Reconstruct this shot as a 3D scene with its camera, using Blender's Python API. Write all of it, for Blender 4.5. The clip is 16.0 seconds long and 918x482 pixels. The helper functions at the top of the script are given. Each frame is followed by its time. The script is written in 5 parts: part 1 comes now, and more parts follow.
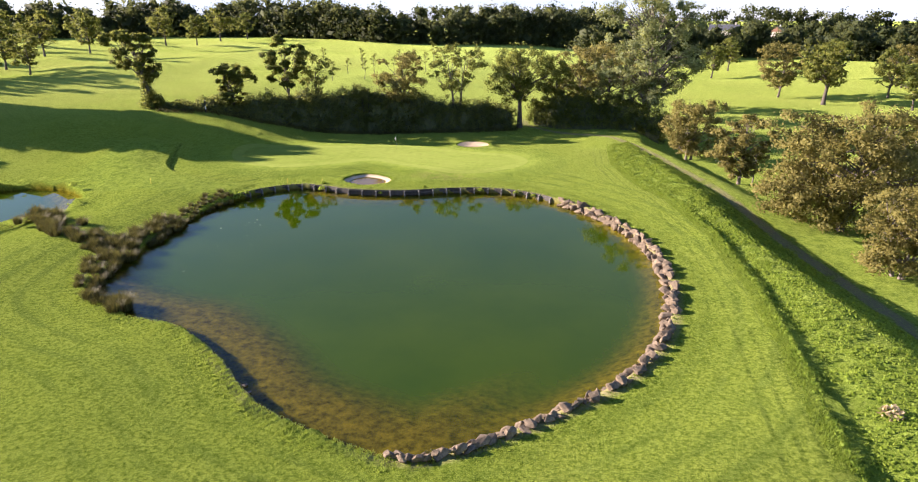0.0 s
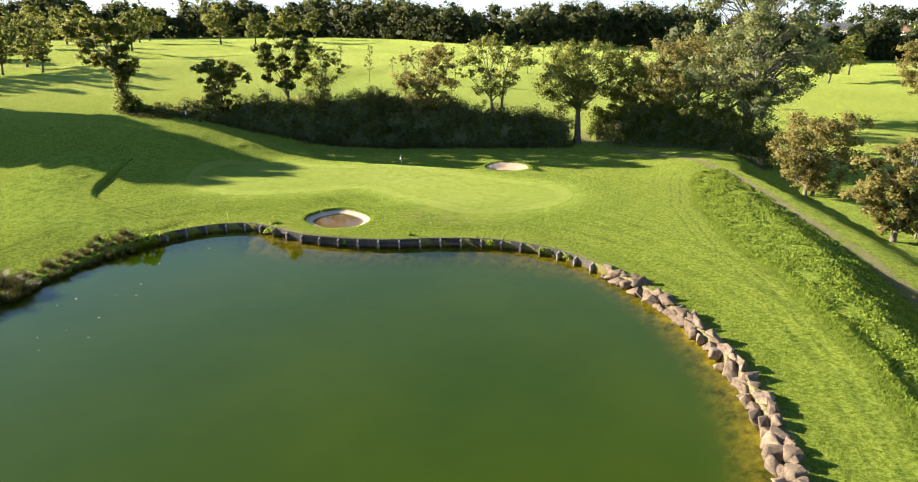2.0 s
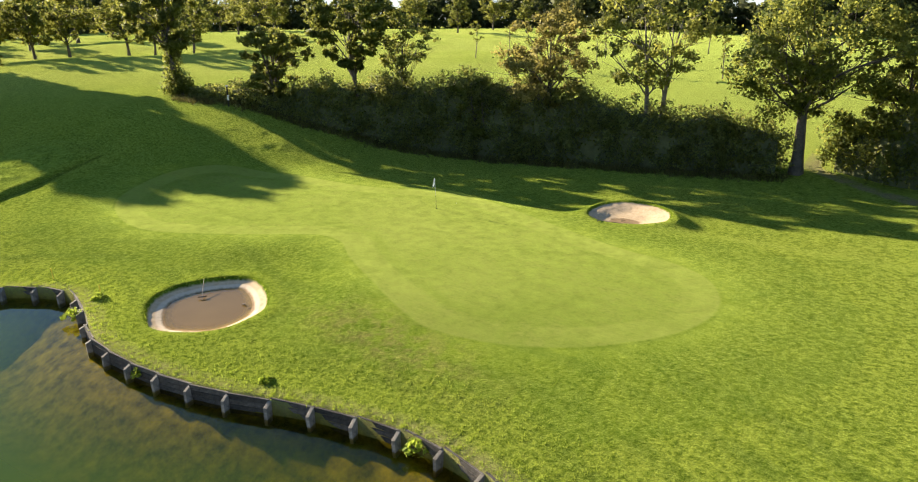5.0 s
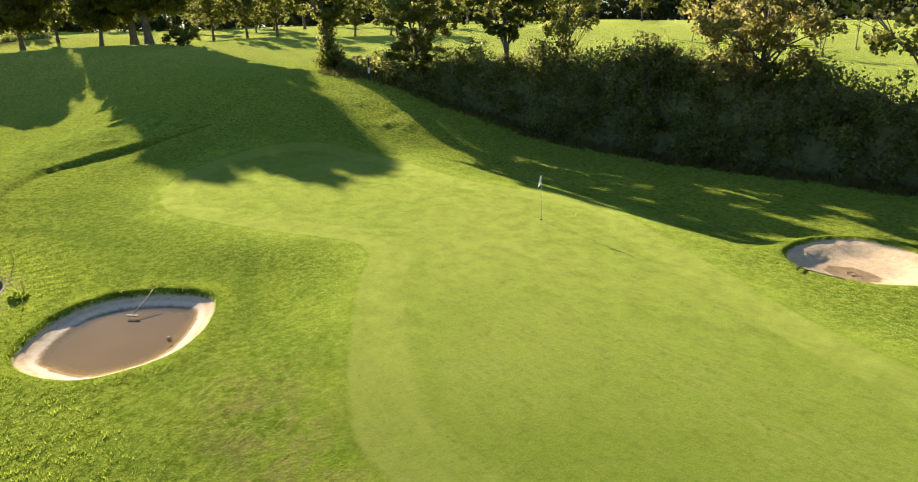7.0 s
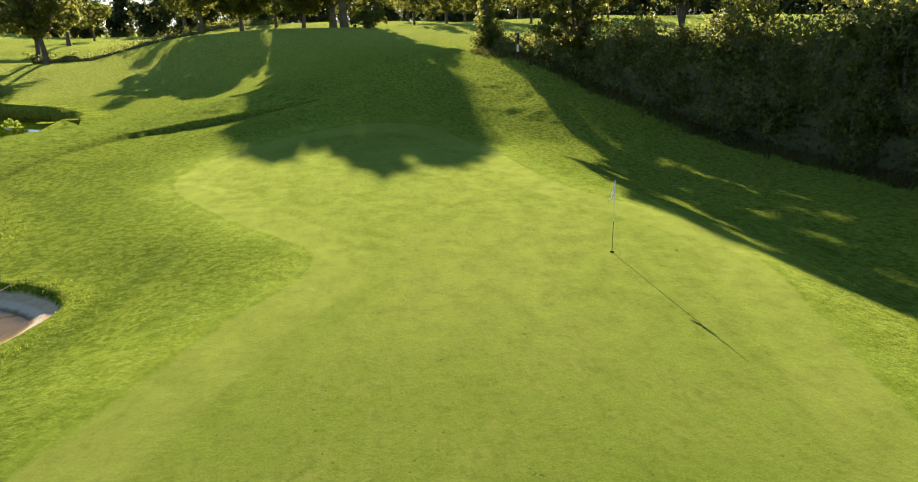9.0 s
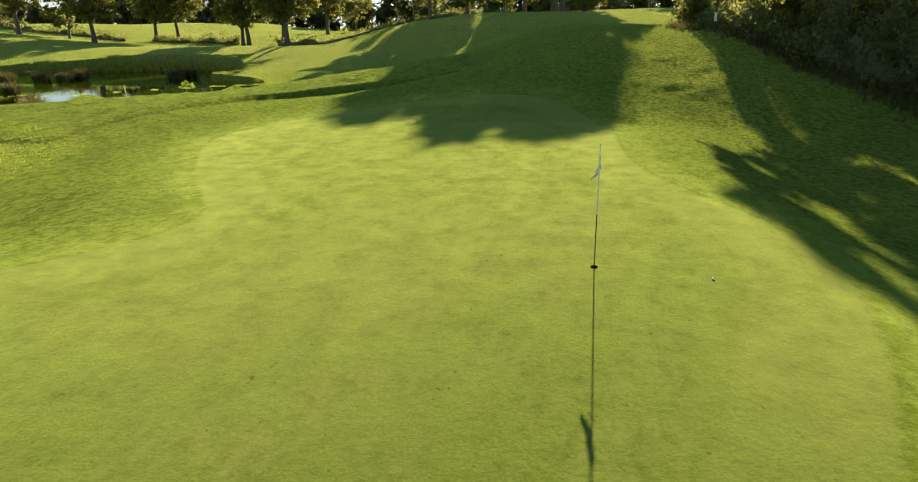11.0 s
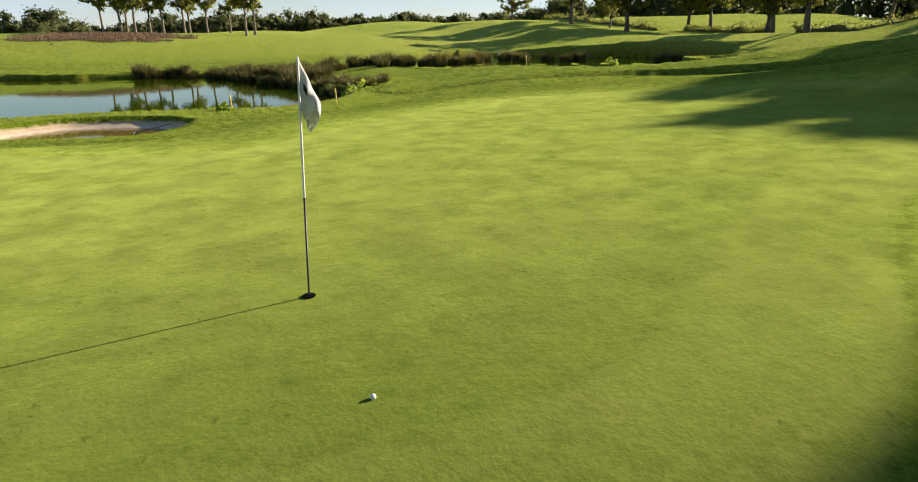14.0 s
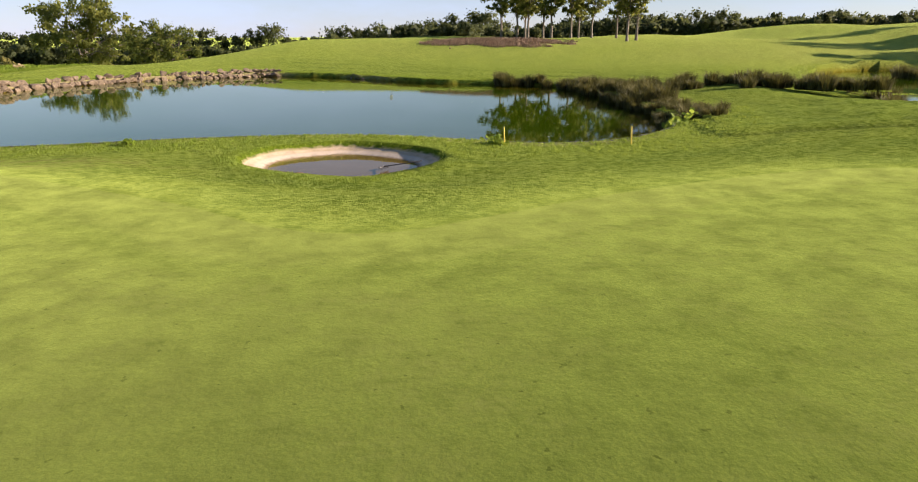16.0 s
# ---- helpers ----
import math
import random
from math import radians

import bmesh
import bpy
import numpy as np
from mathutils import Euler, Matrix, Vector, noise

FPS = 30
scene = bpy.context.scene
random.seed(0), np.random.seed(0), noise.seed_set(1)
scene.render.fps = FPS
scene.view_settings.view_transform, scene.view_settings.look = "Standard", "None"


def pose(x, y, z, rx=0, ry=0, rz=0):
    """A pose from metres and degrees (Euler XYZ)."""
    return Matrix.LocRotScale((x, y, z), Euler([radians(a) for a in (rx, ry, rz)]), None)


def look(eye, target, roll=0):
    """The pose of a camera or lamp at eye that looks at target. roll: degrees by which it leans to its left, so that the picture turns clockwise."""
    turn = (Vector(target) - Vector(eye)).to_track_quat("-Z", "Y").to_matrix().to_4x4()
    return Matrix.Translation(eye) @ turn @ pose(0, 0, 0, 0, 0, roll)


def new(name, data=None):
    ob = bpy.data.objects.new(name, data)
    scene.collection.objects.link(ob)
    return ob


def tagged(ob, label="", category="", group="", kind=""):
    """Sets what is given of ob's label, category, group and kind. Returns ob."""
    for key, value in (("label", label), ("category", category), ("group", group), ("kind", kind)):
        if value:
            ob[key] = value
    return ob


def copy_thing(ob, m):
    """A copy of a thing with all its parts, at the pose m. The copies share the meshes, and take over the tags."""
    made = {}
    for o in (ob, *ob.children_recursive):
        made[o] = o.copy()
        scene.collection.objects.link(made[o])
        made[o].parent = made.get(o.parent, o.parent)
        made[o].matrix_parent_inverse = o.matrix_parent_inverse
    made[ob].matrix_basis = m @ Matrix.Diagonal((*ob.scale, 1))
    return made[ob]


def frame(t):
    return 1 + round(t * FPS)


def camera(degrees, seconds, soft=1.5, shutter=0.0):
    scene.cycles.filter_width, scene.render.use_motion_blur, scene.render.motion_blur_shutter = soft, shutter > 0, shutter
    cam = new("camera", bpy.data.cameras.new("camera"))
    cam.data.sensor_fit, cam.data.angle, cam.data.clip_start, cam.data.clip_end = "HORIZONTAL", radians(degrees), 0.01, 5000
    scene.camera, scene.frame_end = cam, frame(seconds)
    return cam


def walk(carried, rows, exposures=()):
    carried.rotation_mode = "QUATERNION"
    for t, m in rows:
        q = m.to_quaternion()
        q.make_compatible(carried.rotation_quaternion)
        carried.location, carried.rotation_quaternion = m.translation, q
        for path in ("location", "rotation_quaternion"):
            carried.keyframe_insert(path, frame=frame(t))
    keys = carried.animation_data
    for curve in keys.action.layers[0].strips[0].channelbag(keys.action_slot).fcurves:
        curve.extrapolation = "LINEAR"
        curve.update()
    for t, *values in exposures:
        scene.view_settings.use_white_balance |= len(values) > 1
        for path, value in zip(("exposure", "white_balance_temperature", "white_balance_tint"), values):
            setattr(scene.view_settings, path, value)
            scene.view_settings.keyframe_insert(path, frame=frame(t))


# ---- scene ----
cam = camera(71.1, 16.0, 1.15)
PATH = [
    (0, (1.02, 0.504, 19.15), (0.775, 2.379, 18.496), -0.1),
    (0.5, (1.716, 7.402, 18.338), (1.435, 9.274, 17.692), 0.1),
    (1, (2.606, 14.385, 17.732), (2.262, 16.247, 17.088), -0.1),
    (1.5, (3.568, 21.128, 17.241), (3.151, 22.975, 16.596), -0.3),
    (2, (4.333, 27.494, 16.566), (3.84, 29.322, 15.923), -0.3),
    (2.5, (5.154, 33.766, 15.877), (4.578, 35.57, 15.234), -0.2),
    (3, (6.043, 39.925, 15.333), (5.371, 41.694, 14.685), -0.3),
    (3.2, (6.279, 42.312, 15.132), (5.57, 44.065, 14.48), -0.2),
    (5.3, (4.631, 66.693, 11.574), (3.436, 68.162, 10.932), -0.8),
    (5.5, (4.224, 68.368, 11.258), (2.98, 69.796, 10.615), -0.8),
    (6, (3.057, 71.914, 10.249), (1.692, 73.227, 9.609), -0.8),
    (6.5, (1.836, 75.035, 9.406), (0.359, 76.223, 8.768), -0.8),
    (7, (0.477, 78.029, 8.67), (-1.098, 79.084, 8.034), -0.8),
    (7.5, (-0.862, 80.953, 8.045), (-2.523, 81.87, 7.412), -0.8),
    (8, (-2.324, 83.775, 7.369), (-4.059, 84.545, 6.741), -0.6),
    (8.5, (-3.778, 86.438, 6.804), (-5.575, 87.053, 6.175), -0.4),
    (8.7, (-4.331, 87.397, 6.57), (-6.149, 87.945, 5.942), -0.4),
    (10.8, (-10.081, 95.897, 4.057), (-11.972, 95.692, 3.439), -0.4),
    (11, (-10.634, 96.612, 3.871), (-12.513, 96.318, 3.253), -0.4),
    (11.5, (-12.042, 98.331, 3.471), (-13.873, 97.819, 2.851), -0.4),
    (12, (-13.584, 99.894, 3.112), (-15.335, 99.152, 2.493), -0.4),
    (12.5, (-15.013, 100.991, 2.792), (-16.641, 100.009, 2.174), -0.4),
    (13, (-16.372, 101.732, 2.512), (-17.843, 100.526, 1.894), -0.4),
    (13.5, (-17.813, 102.301, 2.356), (-19.099, 100.898, 1.74), -0.5),
    (14, (-19.392, 102.655, 2.278), (-20.465, 101.082, 1.665), -0.5),
    (14.5, (-20.99, 102.644, 2.228), (-21.825, 100.932, 1.618), -0.5),
    (15, (-22.489, 102.101, 2.194), (-23.029, 100.274, 1.587), -0.5),
    (15.5, (-23.69, 101.059, 2.263), (-23.938, 99.168, 1.659), -0.2),
    (16, (-24.507, 99.145, 3.158), (-24.533, 97.24, 2.549), -0.1),
]
walk(cam, [(t, look(eye, target, roll)) for t, eye, target, roll in PATH], [(0.0, 1.69, 5950, 29), (1.5, 1.77, 6050, 22), (3.0, 1.78, 6280, 13), (5.5, 1.70, 6600, 13), (7.0, 1.75, 6600, 14), (8.5, 1.63, 6700, 10), (11.0, 1.44, 6700, 15), (13.0, 1.21, 6600, 15), (14.5, 1.13, 6500, 14), (15.0, 1.13, 6450, 19), (16.0, 1.13, 6250, 25)])


# ---- light ----
SUN_HEIGHT = 18.2
world = bpy.data.worlds.new("world")
scene.world = world
world.use_nodes = True
wt = world.node_tree
wt.nodes.clear()
sky = wt.nodes.new("ShaderNodeTexSky")
sky.sky_type, sky.sun_disc = "NISHITA", False
sky.sun_elevation, sky.sun_rotation = radians(SUN_HEIGHT), radians(272.6)
sky.air_density, sky.dust_density, sky.ozone_density = 1.0, 0.0, 3.0
back = wt.nodes.new("ShaderNodeBackground")
back.inputs["Strength"].default_value = 0.055
wout = wt.nodes.new("ShaderNodeOutputWorld")
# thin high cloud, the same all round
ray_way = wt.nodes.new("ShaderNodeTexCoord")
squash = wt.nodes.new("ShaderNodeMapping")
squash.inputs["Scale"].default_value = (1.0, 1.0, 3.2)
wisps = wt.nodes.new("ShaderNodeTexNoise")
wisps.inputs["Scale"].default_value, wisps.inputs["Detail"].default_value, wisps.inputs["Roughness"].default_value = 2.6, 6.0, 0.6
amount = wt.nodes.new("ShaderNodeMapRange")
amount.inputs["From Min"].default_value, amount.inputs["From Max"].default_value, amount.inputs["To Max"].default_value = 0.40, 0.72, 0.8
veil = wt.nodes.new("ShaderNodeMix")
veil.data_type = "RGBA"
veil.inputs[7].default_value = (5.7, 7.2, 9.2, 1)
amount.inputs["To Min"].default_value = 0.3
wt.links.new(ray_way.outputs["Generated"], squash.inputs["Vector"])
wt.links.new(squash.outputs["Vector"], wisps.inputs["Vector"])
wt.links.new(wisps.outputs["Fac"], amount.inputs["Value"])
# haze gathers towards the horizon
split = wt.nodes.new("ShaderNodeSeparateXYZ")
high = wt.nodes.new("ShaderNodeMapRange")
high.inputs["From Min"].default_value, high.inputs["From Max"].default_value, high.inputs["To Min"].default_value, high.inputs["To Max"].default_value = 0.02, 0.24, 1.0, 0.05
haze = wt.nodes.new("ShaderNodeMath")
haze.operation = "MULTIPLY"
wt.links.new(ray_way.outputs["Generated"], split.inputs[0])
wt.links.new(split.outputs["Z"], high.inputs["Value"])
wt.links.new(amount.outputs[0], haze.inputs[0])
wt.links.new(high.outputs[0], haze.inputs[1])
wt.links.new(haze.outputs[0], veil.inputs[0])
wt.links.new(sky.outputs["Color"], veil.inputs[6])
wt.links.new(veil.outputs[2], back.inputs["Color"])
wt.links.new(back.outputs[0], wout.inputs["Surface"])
sun = new("sun", bpy.data.lights.new("sun", "SUN"))
sun.data.energy, sun.data.angle, sun.data.color = 5.0, radians(0.53), (1.0, 0.86, 0.66)
sun.matrix_basis = look((-math.cos(radians(SUN_HEIGHT)) * math.cos(radians(2.6)), math.cos(radians(SUN_HEIGHT)) * math.sin(radians(2.6)), math.sin(radians(SUN_HEIGHT))), (0, 0, 0))


# ---- materials ----
def node(nt, kind, links=(), **props):
    n = nt.nodes.new(kind)
    for key, value in props.items():
        setattr(n, key, value)
    for key, value in dict(links).items():
        if isinstance(value, bpy.types.NodeSocket):
            nt.links.new(value, n.inputs[key])
        else:
            n.inputs[key].default_value = value
    return n


def blank(name):
    m = bpy.data.materials.new(name)
    m.use_nodes = True
    m.node_tree.nodes.clear()
    return m, m.node_tree


def finish(nt, shader):
    node(nt, "ShaderNodeOutputMaterial", {"Surface": shader})


def noise_tex(nt, scale, detail=4.0, rough=0.6, vector=None):
    links = {"Scale": scale, "Detail": detail, "Roughness": rough}
    if vector is not None:
        links["Vector"] = vector
    return node(nt, "ShaderNodeTexNoise", links).outputs["Fac"]


def blend(nt, fac, a, b, mode="MIX"):
    n = node(nt, "ShaderNodeMix", data_type="RGBA", blend_type=mode)
    for i, v in ((0, fac), (6, a), (7, b)):
        if isinstance(v, bpy.types.NodeSocket):
            nt.links.new(v, n.inputs[i])
        elif i:
            n.inputs[i].default_value = (*v, 1)
        else:
            n.inputs[i].default_value = v
    return n.outputs[2]


def span(nt, value, a, b, low=0.0, high=1.0):
    return node(nt, "ShaderNodeMapRange", {"Value": value, "From Min": a, "From Max": b, "To Min": low, "To Max": high}).outputs[0]


def sums(nt, op, a, b):
    n = node(nt, "ShaderNodeMath", operation=op)
    for i, v in enumerate((a, b)):
        if isinstance(v, bpy.types.NodeSocket):
            nt.links.new(v, n.inputs[i])
        else:
            n.inputs[i].default_value = v
    return n.outputs[0]


def place(nt):
    return node(nt, "ShaderNodeNewGeometry").outputs["Position"]


def solid(name, low, high, scale, rough=0.8, metal=0.0, bump=0.3, bump_scale=None, random_tint=0.0, spec=0.5):
    """A two-tone material with grain at two scales and a fine relief."""
    m, nt = blank(name)
    where = node(nt, "ShaderNodeTexCoord").outputs["Object"]
    big, fine = noise_tex(nt, scale, 5, 0.65, where), noise_tex(nt, scale * 7, 4, 0.7, where)
    colour = blend(nt, span(nt, sums(nt, "ADD", sums(nt, "MULTIPLY", big, 0.65), sums(nt, "MULTIPLY", fine, 0.35)), 0.36, 0.64), low, high)
    if random_tint:
        shade = span(nt, node(nt, "ShaderNodeObjectInfo").outputs["Random"], 0, 1, 1 - random_tint, 1 + random_tint)
        hsv = node(nt, "ShaderNodeHueSaturation", {"Value": shade, "Color": colour})
        colour = hsv.outputs[0]
    relief = node(nt, "ShaderNodeBump", {"Strength": bump, "Distance": 0.03, "Height": noise_tex(nt, bump_scale or scale * 5, 5, 0.7, where)})
    p = node(nt, "ShaderNodeBsdfPrincipled", {"Base Color": colour, "Roughness": rough, "Metallic": metal, "Normal": relief.outputs[0], "Specular IOR Level": spec})
    finish(nt, p.outputs[0])
    return m


def leafy(name, low, high, through_light=0.35, warm=(0.5, 0.5, 0.1)):
    """Leaves: each one of its own tint, some light coming through."""
    m, nt = blank(name)
    one = node(nt, "ShaderNodeNewGeometry").outputs["Random Per Island"]
    patch = noise_tex(nt, 0.55, 3, 0.6, place(nt))
    colour = blend(nt, span(nt, sums(nt, "ADD", sums(nt, "MULTIPLY", one, 0.55), sums(nt, "MULTIPLY", patch, 0.6)), 0.25, 0.9), low, high)
    body = node(nt, "ShaderNodeBsdfPrincipled", {"Base Color": colour, "Roughness": 0.6, "Specular IOR Level": 0.18})
    glow = node(nt, "ShaderNodeBsdfTranslucent", {"Color": blend(nt, 0.5, colour, warm)})
    mix = node(nt, "ShaderNodeMixShader", {0: through_light})
    nt.links.new(body.outputs[0], mix.inputs[1])
    nt.links.new(glow.outputs[0], mix.inputs[2])
    finish(nt, mix.outputs[0])
    return m


def turf_material():
    """Mown green, apron, rough, meadow, sand, dirt path and pond bed, told apart by distances stored on the ground."""
    m, nt = blank("turf")
    where = place(nt)

    def field(name):
        return node(nt, "ShaderNodeAttribute", attribute_name=name).outputs["Fac"]

    wide, mid, fine, grit = noise_tex(nt, 0.06, 4, 0.6, where), noise_tex(nt, 0.42, 5, 0.65, where), noise_tex(nt, 4.2, 5, 0.72, where), noise_tex(nt, 26, 3, 0.7, where)
    wobble = sums(nt, "MULTIPLY", sums(nt, "SUBTRACT", fine, 0.5), 0.35)
    # lawn
    lawn = blend(nt, span(nt, mid, 0.33, 0.68), (0.095, 0.145, 0.010), (0.17, 0.22, 0.020))
    # dry tone of far grass, its colour also raised for sunlit brightness
    lawn = blend(nt, sums(nt, "MULTIPLY", span(nt, noise_tex(nt, 0.03, 6, 0.7, where), 0.36, 0.60, 0, 0.85), field("parched_sunlit")), lawn, (0.35, 0.335, 0.095))
    lawn = blend(nt, span(nt, wide, 0.50, 0.72, 0, 0.6), lawn, (0.165, 0.185, 0.03))
    lawn = blend(nt, span(nt, fine, 0.45, 0.62, 0, 0.75), lawn, (0.03, 0.068, 0.004))
    lawn = blend(nt, span(nt, grit, 0.48, 0.68, 0, 0.5), lawn, (0.27, 0.33, 0.028))
    tuft = noise_tex(nt, 10.0, 3, 0.6, where)
    lawn = blend(nt, span(nt, tuft, 0.50, 0.66, 0, 0.5), lawn, (0.035, 0.075, 0.004))
    lawn = blend(nt, span(nt, tuft, 0.44, 0.34, 0, 0.5), lawn, (0.23, 0.30, 0.03))
    # tracks of mowers, following the shore
    near = field("shore")
    lanes = node(nt, "ShaderNodeMath", operation="SINE")
    nt.links.new(sums(nt, "ADD", sums(nt, "MULTIPLY", near, 2.9), sums(nt, "MULTIPLY", mid, 2.5)), lanes.inputs[0])
    lane = sums(nt, "MULTIPLY", span(nt, lanes.outputs[0], 0.25, 0.9), sums(nt, "MULTIPLY", span(nt, near, 1.6, 2.6), span(nt, near, 12.0, 8.5)))
    lawn = blend(nt, sums(nt, "MULTIPLY", lane, span(nt, noise_tex(nt, 0.16, 4, 0.65, where), 0.38, 0.60, 0.0, 0.8)), lawn, (0.05, 0.09, 0.007))
    # wheel tracks beside the verge
    beside = field("verge")
    tracks = node(nt, "ShaderNodeMath", operation="SINE")
    nt.links.new(sums(nt, "ADD", sums(nt, "MULTIPLY", beside, 6.4), sums(nt, "MULTIPLY", noise_tex(nt, 0.3, 3, 0.5, where), 0.6)), tracks.inputs[0])
    track = sums(nt, "MULTIPLY", span(nt, tracks.outputs[0], 0.45, 0.85), sums(nt, "MULTIPLY", span(nt, beside, -3.4, -2.8), span(nt, beside, -0.4, -0.9)))
    lawn = blend(nt, sums(nt, "MULTIPLY", track, span(nt, noise_tex(nt, 0.9, 5, 0.7, where), 0.42, 0.58, 0.05, 0.75)), lawn, (0.03, 0.06, 0.004))
    # putting surface, paler, its collar paler still
    patchy = noise_tex(nt, 1.25, 6, 0.74, where)
    mown = blend(nt, span(nt, patchy, 0.40, 0.60), (0.066, 0.112, 0.010), (0.165, 0.200, 0.040))
    mown = blend(nt, span(nt, noise_tex(nt, 0.28, 5, 0.62, where), 0.42, 0.62, 0.0, 0.6), mown, (0.066, 0.116, 0.009))
    brushed = node(nt, "ShaderNodeMapping", {"Vector": where, "Rotation": (0, 0, 0.5), "Scale": (1.6, 5.2, 1.0)}).outputs[0]
    mown = blend(nt, span(nt, noise_tex(nt, 1.0, 6, 0.75, brushed), 0.44, 0.62, 0.0, 0.6), mown, (0.060, 0.100, 0.010))
    mown = blend(nt, span(nt, grit, 0.42, 0.66, 0, 0.5), mown, (0.17, 0.215, 0.028))
    mown = blend(nt, span(nt, fine, 0.50, 0.66, 0, 0.55), mown, (0.05, 0.092, 0.006))
    mown = blend(nt, span(nt, wide, 0.45, 0.68, 0, 0.4), mown, (0.195, 0.22, 0.05))
    mown = blend(nt, span(nt, noise_tex(nt, 8.0, 2, 0.5, where), 0.70, 0.74, 0, 0.7), mown, (0.03, 0.05, 0.006))
    edge = sums(nt, "ADD", field("green"), sums(nt, "MULTIPLY", wobble, 0.45))
    collar = sums(nt, "MULTIPLY", span(nt, edge, -1.75, -1.55), span(nt, edge, 0.1, -0.1))
    mown = blend(nt, sums(nt, "MULTIPLY", collar, span(nt, noise_tex(nt, 0.3, 5, 0.7, where), 0.36, 0.62, 0.1, 0.5)), mown, (0.187, 0.222, 0.044))
    colour = blend(nt, span(nt, edge, 0.06, -0.06), lawn, mown)
    ring = sums(nt, "MULTIPLY", span(nt, edge, -2.6, -2.2), span(nt, edge, -1.7, -2.0))
    colour = blend(nt, sums(nt, "MULTIPLY", ring, span(nt, wide, 0.46, 0.58, 0.0, 0.55)), colour, (0.09, 0.14, 0.012))
    cut = sums(nt, "MULTIPLY", span(nt, edge, 0.0, 0.06), span(nt, edge, 0.20, 0.10))
    colour = blend(nt, sums(nt, "MULTIPLY", cut, span(nt, noise_tex(nt, 0.25, 4, 0.65, where), 0.42, 0.62, 0.05, 0.8)), colour, (0.032, 0.058, 0.005))
    apron = sums(nt, "MULTIPLY", sums(nt, "MULTIPLY", span(nt, edge, 5.7, 5.45), span(nt, edge, -0.1, 0.1)), span(nt, near, 2.9, 3.1))
    short = blend(nt, span(nt, mid, 0.36, 0.64), (0.062, 0.115, 0.008), (0.115, 0.170, 0.014))
    colour = blend(nt, sums(nt, "MULTIPLY", apron, 0.55), colour, short)
    meadow = blend(nt, span(nt, fine, 0.35, 0.68), (0.115, 0.165, 0.022), (0.26, 0.305, 0.062))
    colour = blend(nt, span(nt, sums(nt, "ADD", field("meadow"), wobble), 0.3, 0.7), colour, meadow)
    # long grass
    tall = blend(nt, span(nt, noise_tex(nt, 1.3, 5, 0.7, where), 0.35, 0.68), (0.055, 0.10, 0.007), (0.19, 0.26, 0.028))
    colour = blend(nt, span(nt, sums(nt, "ADD", field("wild"), wobble), 0.35, 0.65), colour, tall)
    heather = blend(nt, span(nt, fine, 0.3, 0.7), (0.055, 0.038, 0.024), (0.36, 0.27, 0.175))
    colour = blend(nt, span(nt, sums(nt, "ADD", field("heath"), sums(nt, "MULTIPLY", sums(nt, "SUBTRACT", mid, 0.5), 1.6)), 0.45, 0.7), colour, heather)
    # dark drag groove by the bunker, and the lip step's shadow line painted on
    colour = blend(nt, sums(nt, "MULTIPLY", span(nt, sums(nt, "ADD", field("groove_lip_shade"), sums(nt, "MULTIPLY", wobble, 0.5)), 0.16, 0.05), 0.6), colour, (0.02, 0.035, 0.004))
    # path
    dirt = blend(nt, span(nt, fine, 0.3, 0.7), (0.075, 0.062, 0.042), (0.22, 0.175, 0.12))
    colour = blend(nt, span(nt, sums(nt, "ADD", field("dirt"), sums(nt, "MULTIPLY", wobble, 3.2)), 0.85, 0.5), colour, dirt)
    # worn dry bank top along the boulders
    dry = blend(nt, span(nt, fine, 0.3, 0.7), (0.20, 0.16, 0.09), (0.36, 0.30, 0.17))
    worn = sums(nt, "MULTIPLY", span(nt, sums(nt, "ADD", near, sums(nt, "MULTIPLY", wobble, 3.2)), 0.95, 0.35), field("dry"))
    colour = blend(nt, worn, colour, dry)
    # scuffed turf beside the green
    thin = sums(nt, "MULTIPLY", field("scuffed"), span(nt, noise_tex(nt, 1.1, 5, 0.7, where), 0.44, 0.60))
    colour = blend(nt, sums(nt, "MULTIPLY", thin, 0.75), colour, (0.15, 0.115, 0.045))
    # sand, wet and dark low down
    sand = blend(nt, span(nt, fine, 0.3, 0.75), (0.44, 0.335, 0.205), (0.66, 0.53, 0.36))
    damp = blend(nt, span(nt, fine, 0.3, 0.7), (0.20, 0.145, 0.085), (0.33, 0.245, 0.15))
    depth = sums(nt, "ADD", field("sand"), sums(nt, "MULTIPLY", wobble, 0.8))
    wet = sums(nt, "ADD", field("wet"), sums(nt, "MULTIPLY", wobble, 0.5))
    rim = sums(nt, "ADD", field("rim"), sums(nt, "MULTIPLY", wobble, 0.5))
    sand = blend(nt, sums(nt, "MULTIPLY", span(nt, rim, -0.42, -0.52), 0.3), sand, (0.86, 0.79, 0.67))
    sand = blend(nt, span(nt, wet, -0.66, -0.78), sand, damp)
    colour = blend(nt, span(nt, depth, -0.10, -0.20), colour, sand)
    # pond bed
    bed = blend(nt, span(nt, noise_tex(nt, 1.6, 6, 0.75, where), 0.35, 0.65), (0.035, 0.031, 0.003), (0.23, 0.185, 0.018))
    colour = blend(nt, field("bed"), colour, bed)
    bare = node(nt, "ShaderNodeMath", operation="MAXIMUM")
    nt.links.new(span(nt, depth, 0.05, -0.03), bare.inputs[0])
